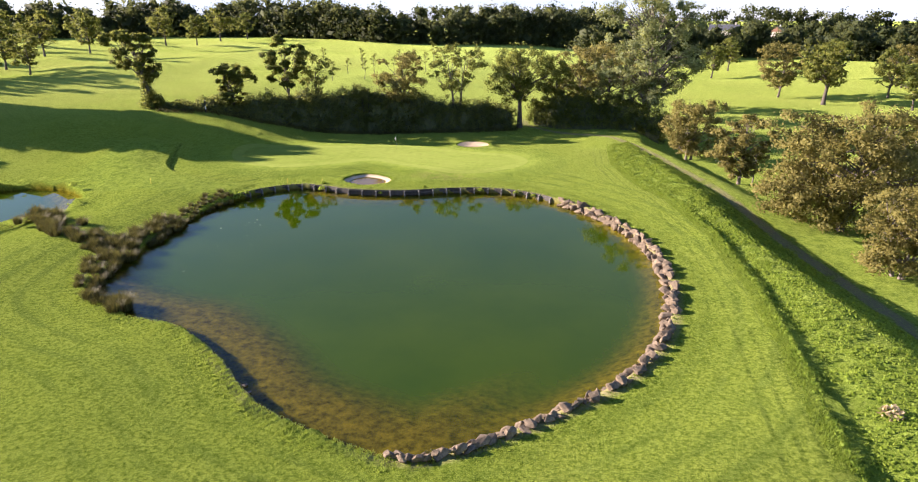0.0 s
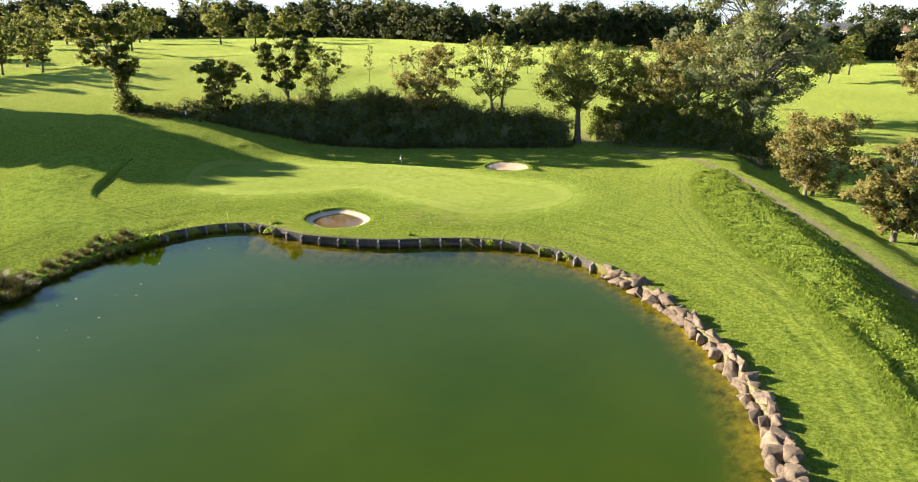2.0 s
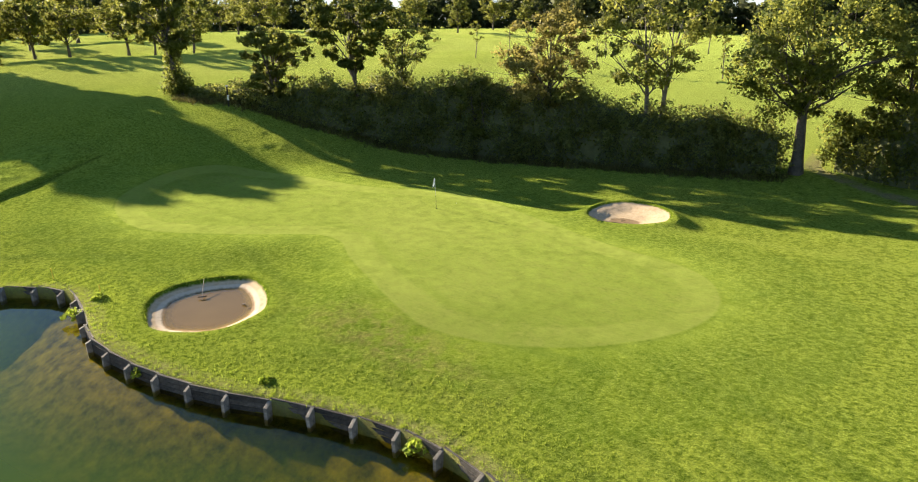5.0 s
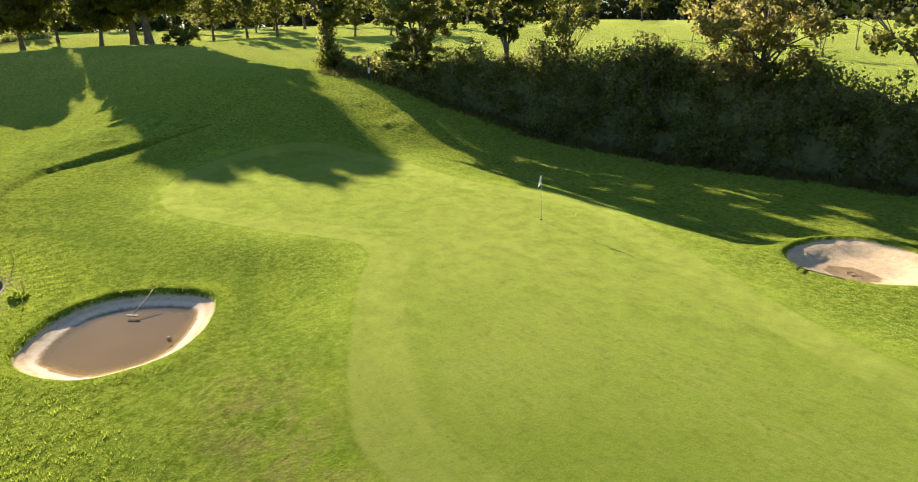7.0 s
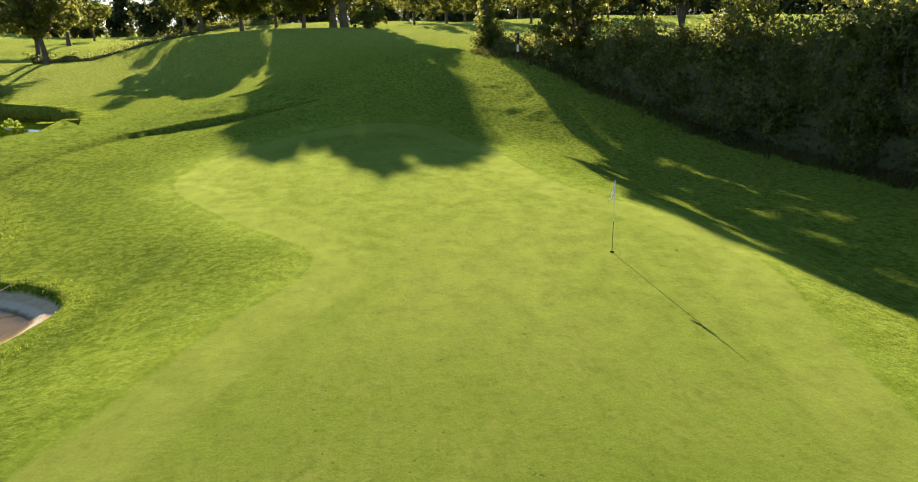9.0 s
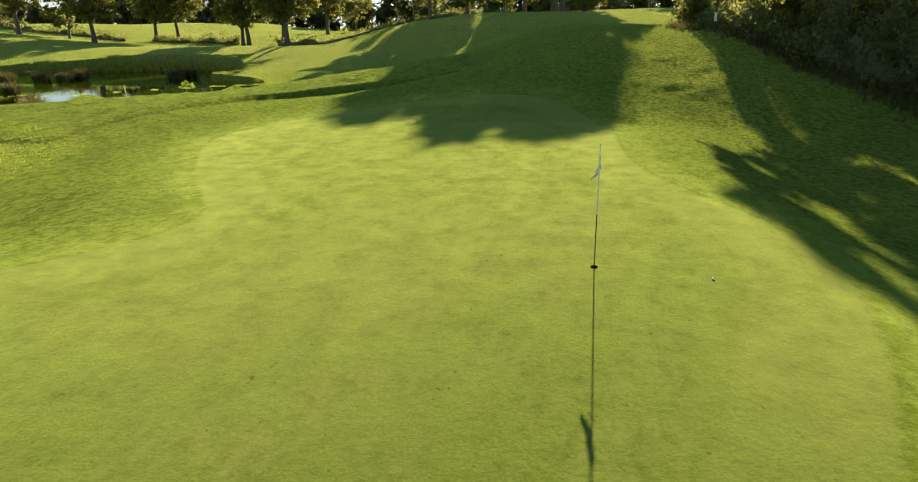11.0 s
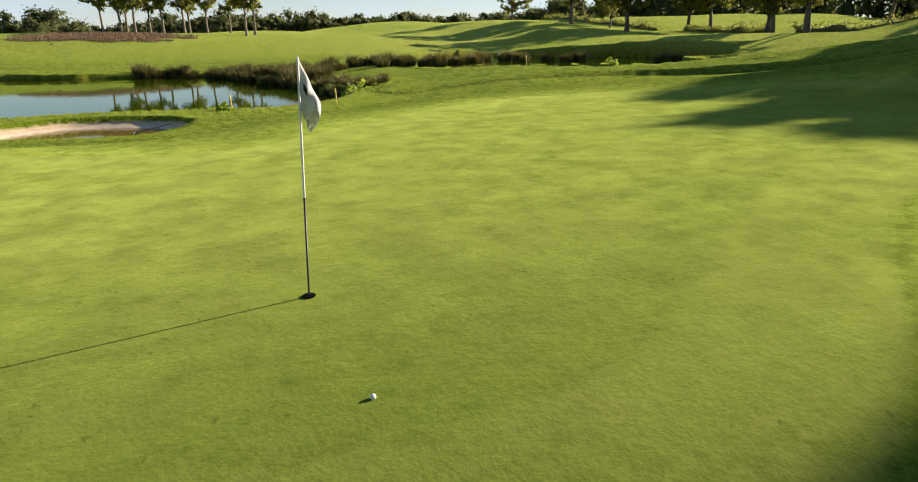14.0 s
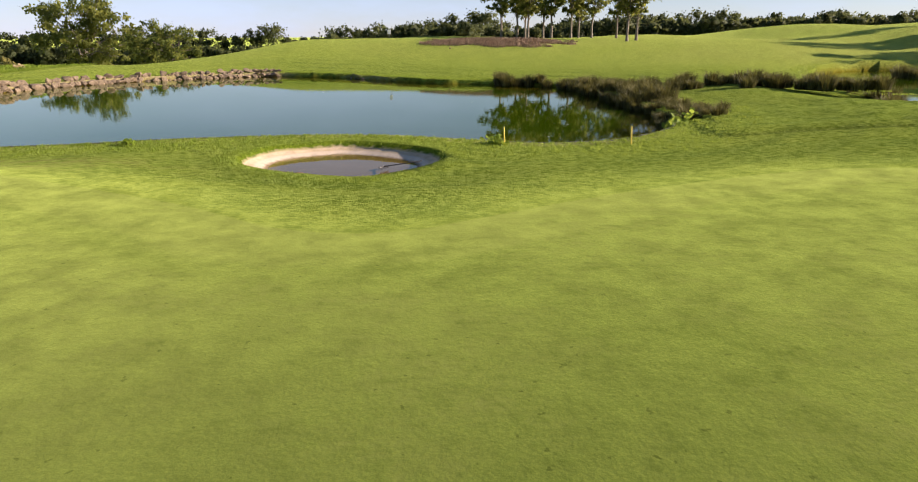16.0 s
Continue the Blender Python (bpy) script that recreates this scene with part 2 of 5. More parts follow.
    nt.links.new(field("bed"), bare.inputs[1])
    blades = sums(nt, "ADD", span(nt, fine, 0.60, 0.42, 0.06, 0.29), span(nt, grit, 0.45, 0.65, 0.0, 0.15))
    blades = node(nt, "ShaderNodeMix", {0: span(nt, edge, 2.5, -0.1), 2: blades, 3: span(nt, patchy, 0.60, 0.38, 0.13, 0.30)}).outputs[0]
    # extra sheen on far grass, for its brightness towards the sun
    blades = sums(nt, "ADD", sums(nt, "MULTIPLY", blades, 1.7), sums(nt, "MULTIPLY", field("parched_sunlit"), 0.16))
    lush = sums(nt, "MULTIPLY", span(nt, bare.outputs[0], 0.0, 1.0, 1.0, 0.0), blades)
    rough_h = sums(nt, "SUBTRACT", sums(nt, "ADD", sums(nt, "MULTIPLY", fine, 0.65), sums(nt, "MULTIPLY", grit, 0.25)), sums(nt, "MULTIPLY", tuft, 0.35))
    strength = sums(nt, "MULTIPLY", span(nt, edge, 3.0, -0.1, 1.0, 0.13), span(nt, bare.outputs[0], 0.0, 1.0, 1.0, 0.35))
    relief = node(nt, "ShaderNodeBump", {"Strength": strength, "Distance": 0.17, "Height": rough_h})
    p = node(nt, "ShaderNodeBsdfPrincipled", {"Base Color": colour, "Roughness": 0.9, "Specular IOR Level": 0.0, "IOR": 1.0, "Normal": relief.outputs[0], "Sheen Weight": lush, "Sheen Roughness": 0.5, "Sheen Tint": (0.57, 0.69, 0.15, 1)})
    finish(nt, p.outputs[0])
    return m


def water_material(name, murk_low, murk_high, ripple=0.007):
    """Murky water: clear at the shore, opaque where it is deep, mirror-like at a low angle."""
    m, nt = blank(name)
    where = place(nt)
    deep = node(nt, "ShaderNodeAttribute", attribute_name="depth").outputs["Fac"]
    cloud = noise_tex(nt, 0.10, 4, 0.6, where)
    colour = blend(nt, span(nt, cloud, 0.3, 0.7), murk_low, murk_high)
    body = node(nt, "ShaderNodeBsdfDiffuse", {"Color": colour})
    clear = node(nt, "ShaderNodeBsdfTransparent", {"Color": (0.74, 0.73, 0.38, 1)})
    mix = node(nt, "ShaderNodeMixShader", {0: deep})
    nt.links.new(clear.outputs[0], mix.inputs[1])
    nt.links.new(body.outputs[0], mix.inputs[2])
    waves = noise_tex(nt, 1.7, 3, 0.55, where)
    relief = node(nt, "ShaderNodeBump", {"Strength": ripple, "Distance": 0.3, "Height": waves})
    shine = node(nt, "ShaderNodeBsdfGlossy", {"Roughness": 0.015, "Normal": relief.outputs[0], "Color": (0.86, 0.9, 0.84, 1)})
    fres = node(nt, "ShaderNodeFresnel", {"IOR": 1.33, "Normal": relief.outputs[0]})
    top = node(nt, "ShaderNodeMixShader", {0: fres.outputs[0]})
    nt.links.new(mix.outputs[0], top.inputs[1])
    nt.links.new(shine.outputs[0], top.inputs[2])
    finish(nt, top.outputs[0])
    return m


TURF = turf_material()
POND_WATER = water_material("pond_water", (0.028, 0.057, 0.0002), (0.041, 0.072, 0.0004))
PUDDLE_WATER = water_material("puddle_water", (0.13, 0.082, 0.026), (0.20, 0.13, 0.045), 0.01)
TIMBER = solid("weathered_timber", (0.030, 0.028, 0.025), (0.21, 0.19, 0.16), 2.4, 0.9, bump=0.9, random_tint=0.3)
PLANK = solid("dark_timber", (0.014, 0.013, 0.012), (0.125, 0.112, 0.095), 2.0, 0.9, bump=0.9, random_tint=0.4)
POST = solid("grey_timber", (0.10, 0.09, 0.075), (0.34, 0.31, 0.26), 2.4, 0.9, bump=0.8, random_tint=0.25)
STONE = solid("boulder_stone", (0.060, 0.045, 0.028), (0.30, 0.225, 0.14), 1.6, 0.9, bump=0.7, random_tint=0.28)
BARK = solid("bark", (0.045, 0.036, 0.028), (0.15, 0.125, 0.095), 2.2, 0.9, bump=0.8)
PALE_BARK = solid("pale_bark", (0.09, 0.075, 0.055), (0.27, 0.23, 0.175), 1.8, 0.9, bump=0.6)
OLIVE_LEAF = leafy("olive_leaf", (0.06, 0.088, 0.014), (0.20, 0.22, 0.052), 0.6)
DARK_LEAF = leafy("dark_leaf", (0.034, 0.062, 0.010), (0.15, 0.19, 0.04), 0.58)
RUSSET_LEAF = leafy("russet_leaf", (0.08, 0.085, 0.018), (0.35, 0.305, 0.092), 0.52, (0.48, 0.43, 0.12))
SILVER_LEAF = leafy("silver_leaf", (0.11, 0.145, 0.055), (0.33, 0.375, 0.19), 0.5)
BRAMBLE_LEAF = leafy("bramble_leaf", (0.07, 0.10, 0.03), (0.255, 0.29, 0.105), 0.62)
FAR_LEAF = leafy("far_leaf", (0.034, 0.05, 0.018), (0.10, 0.118, 0.044), 0.45, (0.26, 0.28, 0.08))
REED_BLADE = leafy("reed_blade", (0.014, 0.014, 0.004), (0.20, 0.185, 0.055), 0.28, (0.26, 0.24, 0.06))
GRASS_BLADE = leafy("grass_blade", (0.105, 0.17, 0.012), (0.30, 0.39, 0.045), 0.5, (0.55, 0.65, 0.09))
PALE_GRASS = leafy("pale_grass", (0.40, 0.30, 0.16), (0.60, 0.48, 0.30), 0.3, (0.6, 0.5, 0.3))
SCUM = solid("pond_scum", (0.20, 0.24, 0.13), (0.42, 0.45, 0.32), 3.0, 0.8, bump=0.1)
HEATHER = leafy("heather", (0.07, 0.045, 0.03), (0.46, 0.33, 0.21), 0.2, (0.3, 0.2, 0.1))
# dark core colour, standing in for the shade inside a hedge
THICKET_SHADE = solid("thicket_shade", (0.06, 0.07, 0.03), (0.14, 0.15, 0.06), 1.5, 1.0, bump=0.8)
BLACK = solid("black_lacquer", (0.012, 0.012, 0.012), (0.022, 0.022, 0.022), 8, 0.45, bump=0.05)
HOLE = solid("hole_shade", (0.006, 0.006, 0.006), (0.012, 0.012, 0.01), 8, 1.0, bump=0.0, spec=0.0)
WHITE = solid("white_paint", (0.76, 0.75, 0.71), (0.86, 0.85, 0.81), 6, 0.5, bump=0.08)
CLOTH = solid("flag_cloth", (0.58, 0.58, 0.56), (0.76, 0.76, 0.74), 5, 0.85, bump=0.15)
YELLOW = solid("yellow_paint", (0.62, 0.46, 0.03), (0.74, 0.58, 0.05), 7, 0.6, bump=0.1)
SLATE = solid("roof_slate", (0.06, 0.065, 0.08), (0.13, 0.135, 0.15), 2, 0.7)
PLASTER = solid("house_wall", (0.50, 0.46, 0.39), (0.66, 0.62, 0.54), 1.2, 0.9)
TILE_RED = solid("roof_tile", (0.20, 0.10, 0.07), (0.32, 0.17, 0.11), 2, 0.8)


# ---- lie of the land ----
def ramp(a, b, v):
    k = np.clip((v - a) / (b - a), 0, 1)
    return k * k * (3 - 2 * k)


def smooth_loop(points, step):
    """A closed Catmull-Rom curve through the points, about a step between its vertices."""
    p = np.array(points, float)
    out = []
    for i in range(len(p)):
        a, b, c, d = p[i - 1], p[i], p[(i + 1) % len(p)], p[(i + 2) % len(p)]
        n = max(2, int(np.linalg.norm(c - b) / step))
        for k in range(n):
            t = k / n
            out.append(0.5 * (2 * b + (c - a) * t + (2 * a - 5 * b + 4 * c - d) * t * t + (3 * b - a - 3 * c + d) * t ** 3))
    return np.array(out)


def signed(loop, x, y):
    """Distance to a closed loop, below zero inside."""
    x, y = np.asarray(x, float), np.asarray(y, float)
    best, inside = np.full(x.shape, 1e9), np.zeros(x.shape, bool)
    for (ax, ay), (bx, by) in zip(loop, np.roll(loop, -1, axis=0)):
        dx, dy = bx - ax, by - ay
        k = np.clip(((x - ax) * dx + (y - ay) * dy) / (dx * dx + dy * dy + 1e-12), 0, 1)
        best = np.minimum(best, np.hypot(x - ax - k * dx, y - ay - k * dy))
        if ay != by:
            inside ^= ((ay > y) != (by > y)) & (x < (bx - ax) * (y - ay) / (by - ay) + ax)
    return np.where(inside, -best, best)


def along(line, x, y):
    """Distance to an open line."""
    x, y = np.asarray(x, float), np.asarray(y, float)
    best = np.full(x.shape, 1e9)
    for (ax, ay), (bx, by) in zip(line[:-1], line[1:]):
        dx, dy = bx - ax, by - ay
        k = np.clip(((x - ax) * dx + (y - ay) * dy) / (dx * dx + dy * dy), 0, 1)
        best = np.minimum(best, np.hypot(x - ax - k * dx, y - ay - k * dy))
    return best


WATER = -1.1
POND = [(-33.2, 41.8), (-28, 38.8), (-23.5, 37.6), (-20.4, 35.4), (-17.8, 33.2), (-15.8, 31), (-13.4, 28.9), (-9.1, 26.8), (-4.7, 25.6), (-1.2, 27.4),
        (2.4, 30.3), (6.5, 34.4), (9.3, 39.4), (10.8, 44.5), (11.6, 51), (11.1, 58), (9.6, 63), (7.4, 67.6), (4.6, 71.4), (1.2, 74.6), (-2, 76.4), (-6, 77.1), (-10.2, 76.4), (-14, 75.1),
        (-18, 74.4), (-22, 74.5), (-25.4, 75.6), (-28.6, 76.2), (-32, 74.4), (-34.6, 70.5), (-35.8, 65), (-35.9, 57), (-35.4, 50), (-34.6, 45)]
POOL = [(-52.2, 57.2), (-50.8, 62.5), (-53, 68.3), (-60, 72.3), (-68, 69), (-76, 60), (-90, 57), (-97, 47), (-96, 35), (-86, 22), (-76, 17), (-67, 24), (-60.5, 34), (-56, 42.5), (-54.4, 49.5)]
SAND_WEST = [(-20.6, 76.3), (-22.5, 76.9), (-24, 78.2), (-24.3, 79.8), (-23.5, 81.5), (-22, 82.6), (-19.9, 81.9), (-18.4, 80.6), (-18, 79.1), (-18.5, 77.5)]
SAND_EAST = [(-12.5, 102.4), (-12.9, 105), (-11.6, 107), (-9.4, 107), (-7.8, 105.6), (-7.5, 103.2), (-8.8, 101.4), (-10.8, 101)]
GREEN = [(-33.9, 83.3), (-38.9, 84.1), (-43, 86.8), (-45, 91.9), (-43.6, 96.4), (-39, 98.5), (-34, 98.7), (-30.2, 98.9), (-27.1, 99.8), (-24.7, 101), (-22.2, 101.6), (-18.5, 100.8), (-12.8, 98.6),
         (-8.2, 96.8), (-4.3, 95.8), (-2, 94.2), (-0.9, 91.3), (-1.6, 88.1), (-4, 85.1), (-7.1, 83.4), (-10.4, 82.8), (-12.8, 83.5), (-16, 85.1), (-19.5, 87.0), (-21.2, 88.3), (-22.5, 88.75), (-23.7, 88.7), (-25, 87.9), (-28.5, 85.7)]
PATH_LINE = [(-2.6, 140), (-2.6, 126), (3, 121.5), (9, 117.6), (13, 113.2), (15, 109), (16.7, 105.3), (18.6, 100), (20, 93.5), (21.4, 89.3), (22.8, 83.3), (23.9, 76.4), (25.9, 66.4), (27.5, 58.8), (29.2, 50), (31, 38), (33, 20), (37, 0), (45, -120)]
LIP = [(-34.6, 75.2), (-37, 75.0), (-39.4, 75.3), (-41.7, 76), (-44.2, 76.9), (-46.6, 78), (-48.3, 79.6), (-49.6, 81.6), (-50.7, 84.2), (-51.8, 87), (-52.6, 90)]
LIP_BACK = LIP + [(-58, 90), (-75, 84), (-75, 60), (-36, 62)]
DRAG = [(-18.0, 79.3), (-16.8, 78.6), (-15.7, 77.8), (-14.6, 77.0)]
POND_LOOP, POOL_LOOP = smooth_loop(POND, 0.5), smooth_loop(POOL, 2.0)
WEST_LOOP, EAST_LOOP, GREEN_LOOP = smooth_loop(SAND_WEST, 0.25), smooth_loop(SAND_EAST, 0.3), smooth_loop(GREEN, 0.8)


VERGE_Y = [-120, 20, 32, 39, 48, 61, 72, 79, 90, 100, 106, 109, 116, 124]
VERGE_X = [13.5, 14.5, 15.8, 16.7, 17.5, 17.4, 15.4, 12.9, 11.2, 11.5, 12.4, 15, 16, 17]
TRACK_X = [45, 33, 31.7, 30.8, 29.5, 27.1, 24.7, 23.4, 21.2, 18.6, 16.4, 15.0, 15.4, 15.8]


def heath(x, y):
    """The heathery hump on the south fairway, 0 to 1."""
    return np.exp(-((x + 31) / 11) ** 2 - ((y - 5.0) / 4.6) ** 2)


def lie(x, y):
    """Height of the turf, ponds and bunkers left out."""
    x, y = np.asarray(x, float), np.asarray(y, float)
    pond = signed(POND_LOOP[::2], x, y)
    z = -(0.7 - 0.2 * ramp(64, 71, y)) * ramp(9.5, 1, pond)
    z += 0.1 * np.sin(x / 5.5 + 1) * np.sin(y / 7) * ramp(0, 12, pond)
    # hollow between the green and the hedge
    z -= 0.85 * ramp(100.5, 105, y) * ramp(130, 116, y) * ramp(-46, -30, x) * ramp(14, 4, x) * (1 - ramp(2.5, -1, signed(EAST_LOOP[::2], x, y)))
    # verge and bank down to the path on the east, and the low ground beyond it
    v, s = x - np.interp(y, VERGE_Y, VERGE_X), x - np.interp(y, VERGE_Y, TRACK_X)
    drop = np.interp(y, [40, 52, 68, 78, 90, 100, 108, 114], [3.3, 3.1, 2.4, 1.35, 0.95, 0.6, 0.3, 0.1])
    crest = np.interp(y, [44, 60, 68, 77, 95], [7.6, 7.3, 6.2, 4.9, 4.0])
    z += (0.12 * ramp(-1.5, 0, v) - 0.55 * ramp(0.2, 1.0, v) + 0.35 * ramp(1.0, 3.6, v)) * ramp(70, 62, y)
    k = np.clip((s + crest) / (crest - 0.9), 0, 1)
    z -= drop * (0.9 * k + 0.1 * k * k * (3 - 2 * k))
    z -= (np.maximum(2.6 - drop, 0) * ramp(1.3, 8, s) + 0.8 * ramp(10, 40, s)) * ramp(220, 112, y)
    # knoll on the west
    west = ramp(-85, -118, x)
    z += np.interp(x, [-76, -66, -58.8, -52, -46.5, -43.5, -41.5, -40], [4.5, 4.2, 3.4, 2.45, 1.4, 0.65, 0.2, 0]) * ramp(79 - 23 * west, 98.5 - 22 * west, y) + 1.9 * ramp(-75, -112, x) * ramp(60 + 12 * west, 84 + 10 * west, y)
    # lip west of the green: a step up from its line, fading behind
    d = along(LIP, x, y)
    behind = signed(np.array(LIP_BACK), x, y) < 0
    step = np.interp(y, [74.8, 75.6, 77, 79, 82, 86, 90.5], [0.28, 0.34, 0.44, 0.6, 0.84, 0.7, 0.25])
    z += np.where(behind, step * (0.5 * ramp(0, 0.45, d) + 0.75 * ramp(0, 5.5, d)) * ramp(17, 5.5, d), 0) * ramp(0.2, 2.4, pond)
    # shoulder along the hedge's west end
    z += 0.75 * np.exp(-((x + 57) / 6) ** 2 - ((y - 107.5) / 2.6) ** 2)
    # level ground round the west bunker
    z += (-0.43 - z) * ramp(4.2, 0.9, signed(WEST_LOOP[::2], x, y)) * 0.9
    # high field on the north, rising land on the west and south
    z += 5.3 * ramp(121, 185, y) * ramp(40, -25, x) * (1 - 0.72 * ramp(-43, -56, x))
    z += 2.2 * ramp(-82, -108, x) * ramp(95, 60, y) + 1.5 * ramp(-125, -170, x)
    z += 2.6 * ramp(24, -6, y) * ramp(13, -4, x) - 2.6 * ramp(9, 24, x) * ramp(27, 13, y) - 1.2 * ramp(10, -60, y) * ramp(-25, 5, x) - 6 * ramp(-60, -300, y)
    z += 0.55 * heath(x, y)
    z += 0.35 * (np.sin(x / 6.1 + 0.7 * np.sin(y / 17)) + np.sin(x / 9.7 + y / 8.3)) * ramp(75, 120, np.hypot(x + 20, y - 75)) * ramp(330, 200, np.hypot(x + 20, y - 75))
    z += 0.5 * np.sin(x / 31 + 2) * np.sin(y / 37 + 1) * ramp(30, 120, np.hypot(x + 20, y - 75))
    return z


# ---- building tools ----
from mathutils.geometry import delaunay_2d_cdt


def soup(name, verts, faces, material, smooth=False, normals=None):
    """A mesh from arrays: all faces have the same number of corners."""
    verts, faces = np.asarray(verts, np.float32), np.asarray(faces, np.int32)
    me = bpy.data.meshes.new(name)
    n, k = faces.shape
    me.vertices.add(len(verts))
    me.vertices.foreach_set("co", verts.ravel())
    me.loops.add(n * k)
    me.loops.foreach_set("vertex_index", faces.ravel())
    me.polygons.add(n)
    me.polygons.foreach_set("loop_start", np.arange(n, dtype=np.int32) * k)
    me.polygons.foreach_set("loop_total", np.full(n, k, np.int32))
    me.update(calc_edges=True)
    me.validate()
    me.materials.append(material)
    if smooth or normals is not None:
        me.shade_smooth()
    if normals is not None:
        me.normals_split_custom_set_from_vertices(np.asarray(normals, float).tolist())
    return me


def part(name, me, parent, label="", m=None):
    """A mesh as one object under a thing or a part."""
    if isinstance(me, bmesh.types.BMesh):
        raise TypeError("give a mesh")
    ob = new(name, me)
    ob.parent = parent
    if m is not None:
        ob.matrix_basis = m
    return tagged(ob, label)


def from_bm(name, bm, material, smooth=False):
    me = bpy.data.meshes.new(name)
    bm.to_mesh(me)
    bm.free()
    me.materials.append(material)
    if smooth:
        me.shade_smooth()
    return me


def thing(name, at, label, category, group="", kind="", turn=0.0):
    ob = new(name)
    ob.empty_display_size = 0.2
    ob.matrix_basis = pose(*at, 0, 0, turn)
    return tagged(ob, label, category, group, kind)


def tube(lines, sides=7):
    """Tapered tubes along lines of (x, y, z, radius), as arrays."""
    verts, faces = [], []
    for line in lines:
        line = np.array(line, float)
        base = len(verts)
        for i, (x, y, z, r) in enumerate(line):
            d = line[min(i + 1, len(line) - 1), :3] - line[max(i - 1, 0), :3]
            d /= np.linalg.norm(d) + 1e-9
            u = np.cross(d, (0.31, 0.95, 0.05) if abs(d[2]) > 0.9 else (0, 0, 1))
            u /= np.linalg.norm(u)
            v = np.cross(d, u)
            for k in range(sides):
                a = 2 * math.pi * k / sides
                verts.append((x, y, z) + r * (math.cos(a) * u + math.sin(a) * v))
        for i in range(len(line) - 1):
            for k in range(sides):
                a, b = base + i * sides + k, base + i * sides + (k + 1) % sides
                faces.append((a, b, b + sides, a + sides))
        tip = base + (len(line) - 1) * sides
        for k in range(1, sides - 2, 2):
            faces.append((tip, tip + k, tip + k + 1, tip + min(k + 2, sides - 1)))
    return np.array(verts), np.array(faces)


def leaves(centres, size, rng, droop=0.3, face=None):
    """Small four-cornered leaves, each turned its own way, the upper side outwards where the ways they face are given."""
    n = len(centres)
    a = rng.normal(size=(n, 3))
    a[:, 2] -= droop
    a /= np.linalg.norm(a, axis=1)[:, None]
    b = np.cross(a, rng.normal(size=(n, 3)))
    b /= np.linalg.norm(b, axis=1)[:, None] + 1e-9
    s = size * rng.uniform(0.6, 1.35, (n, 1))
    if face is not None:
        b *= np.where((np.cross(b, a) * face).sum(axis=1) < 0, -1, 1)[:, None]
    v = np.stack([centres - a * s * 0.6, centres + b * s * 0.4, centres + a * s * 0.6, centres - b * s * 0.4], axis=1).reshape(-1, 3)
    return v, np.arange(n * 4).reshape(-1, 4)


def blobs(rng, lobes, count, sprays=11, tight=0.36):
    """Leaf places in sprays on the skins of ellipsoid lobes (x, y, z, rx, ry, rz), and the ways they face."""
    lobes = np.array(lobes, float)
    weight = lobes[:, 3] * lobes[:, 5]
    pick = rng.choice(len(lobes), count, p=weight / weight.sum())
    d = rng.normal(size=(len(lobes), sprays, 3))
    d[:, :, 2] += 0.25
    d /= np.linalg.norm(d, axis=2)[:, :, None]
    d *= rng.uniform(0.55, 1.08, (len(lobes), sprays, 1))
    spray = d[pick, rng.integers(0, sprays, count)]
    own = rng.normal(size=(count, 3)) * tight * 0.62
    at = spray + own
    face = at * 0.7 + own * 0.9 + rng.normal(size=(count, 3)) * 0.30 + (0, 0, 0.12)
    face /= np.linalg.norm(face, axis=1)[:, None]
    return lobes[pick, :3] + at * lobes[pick, 3:6], face


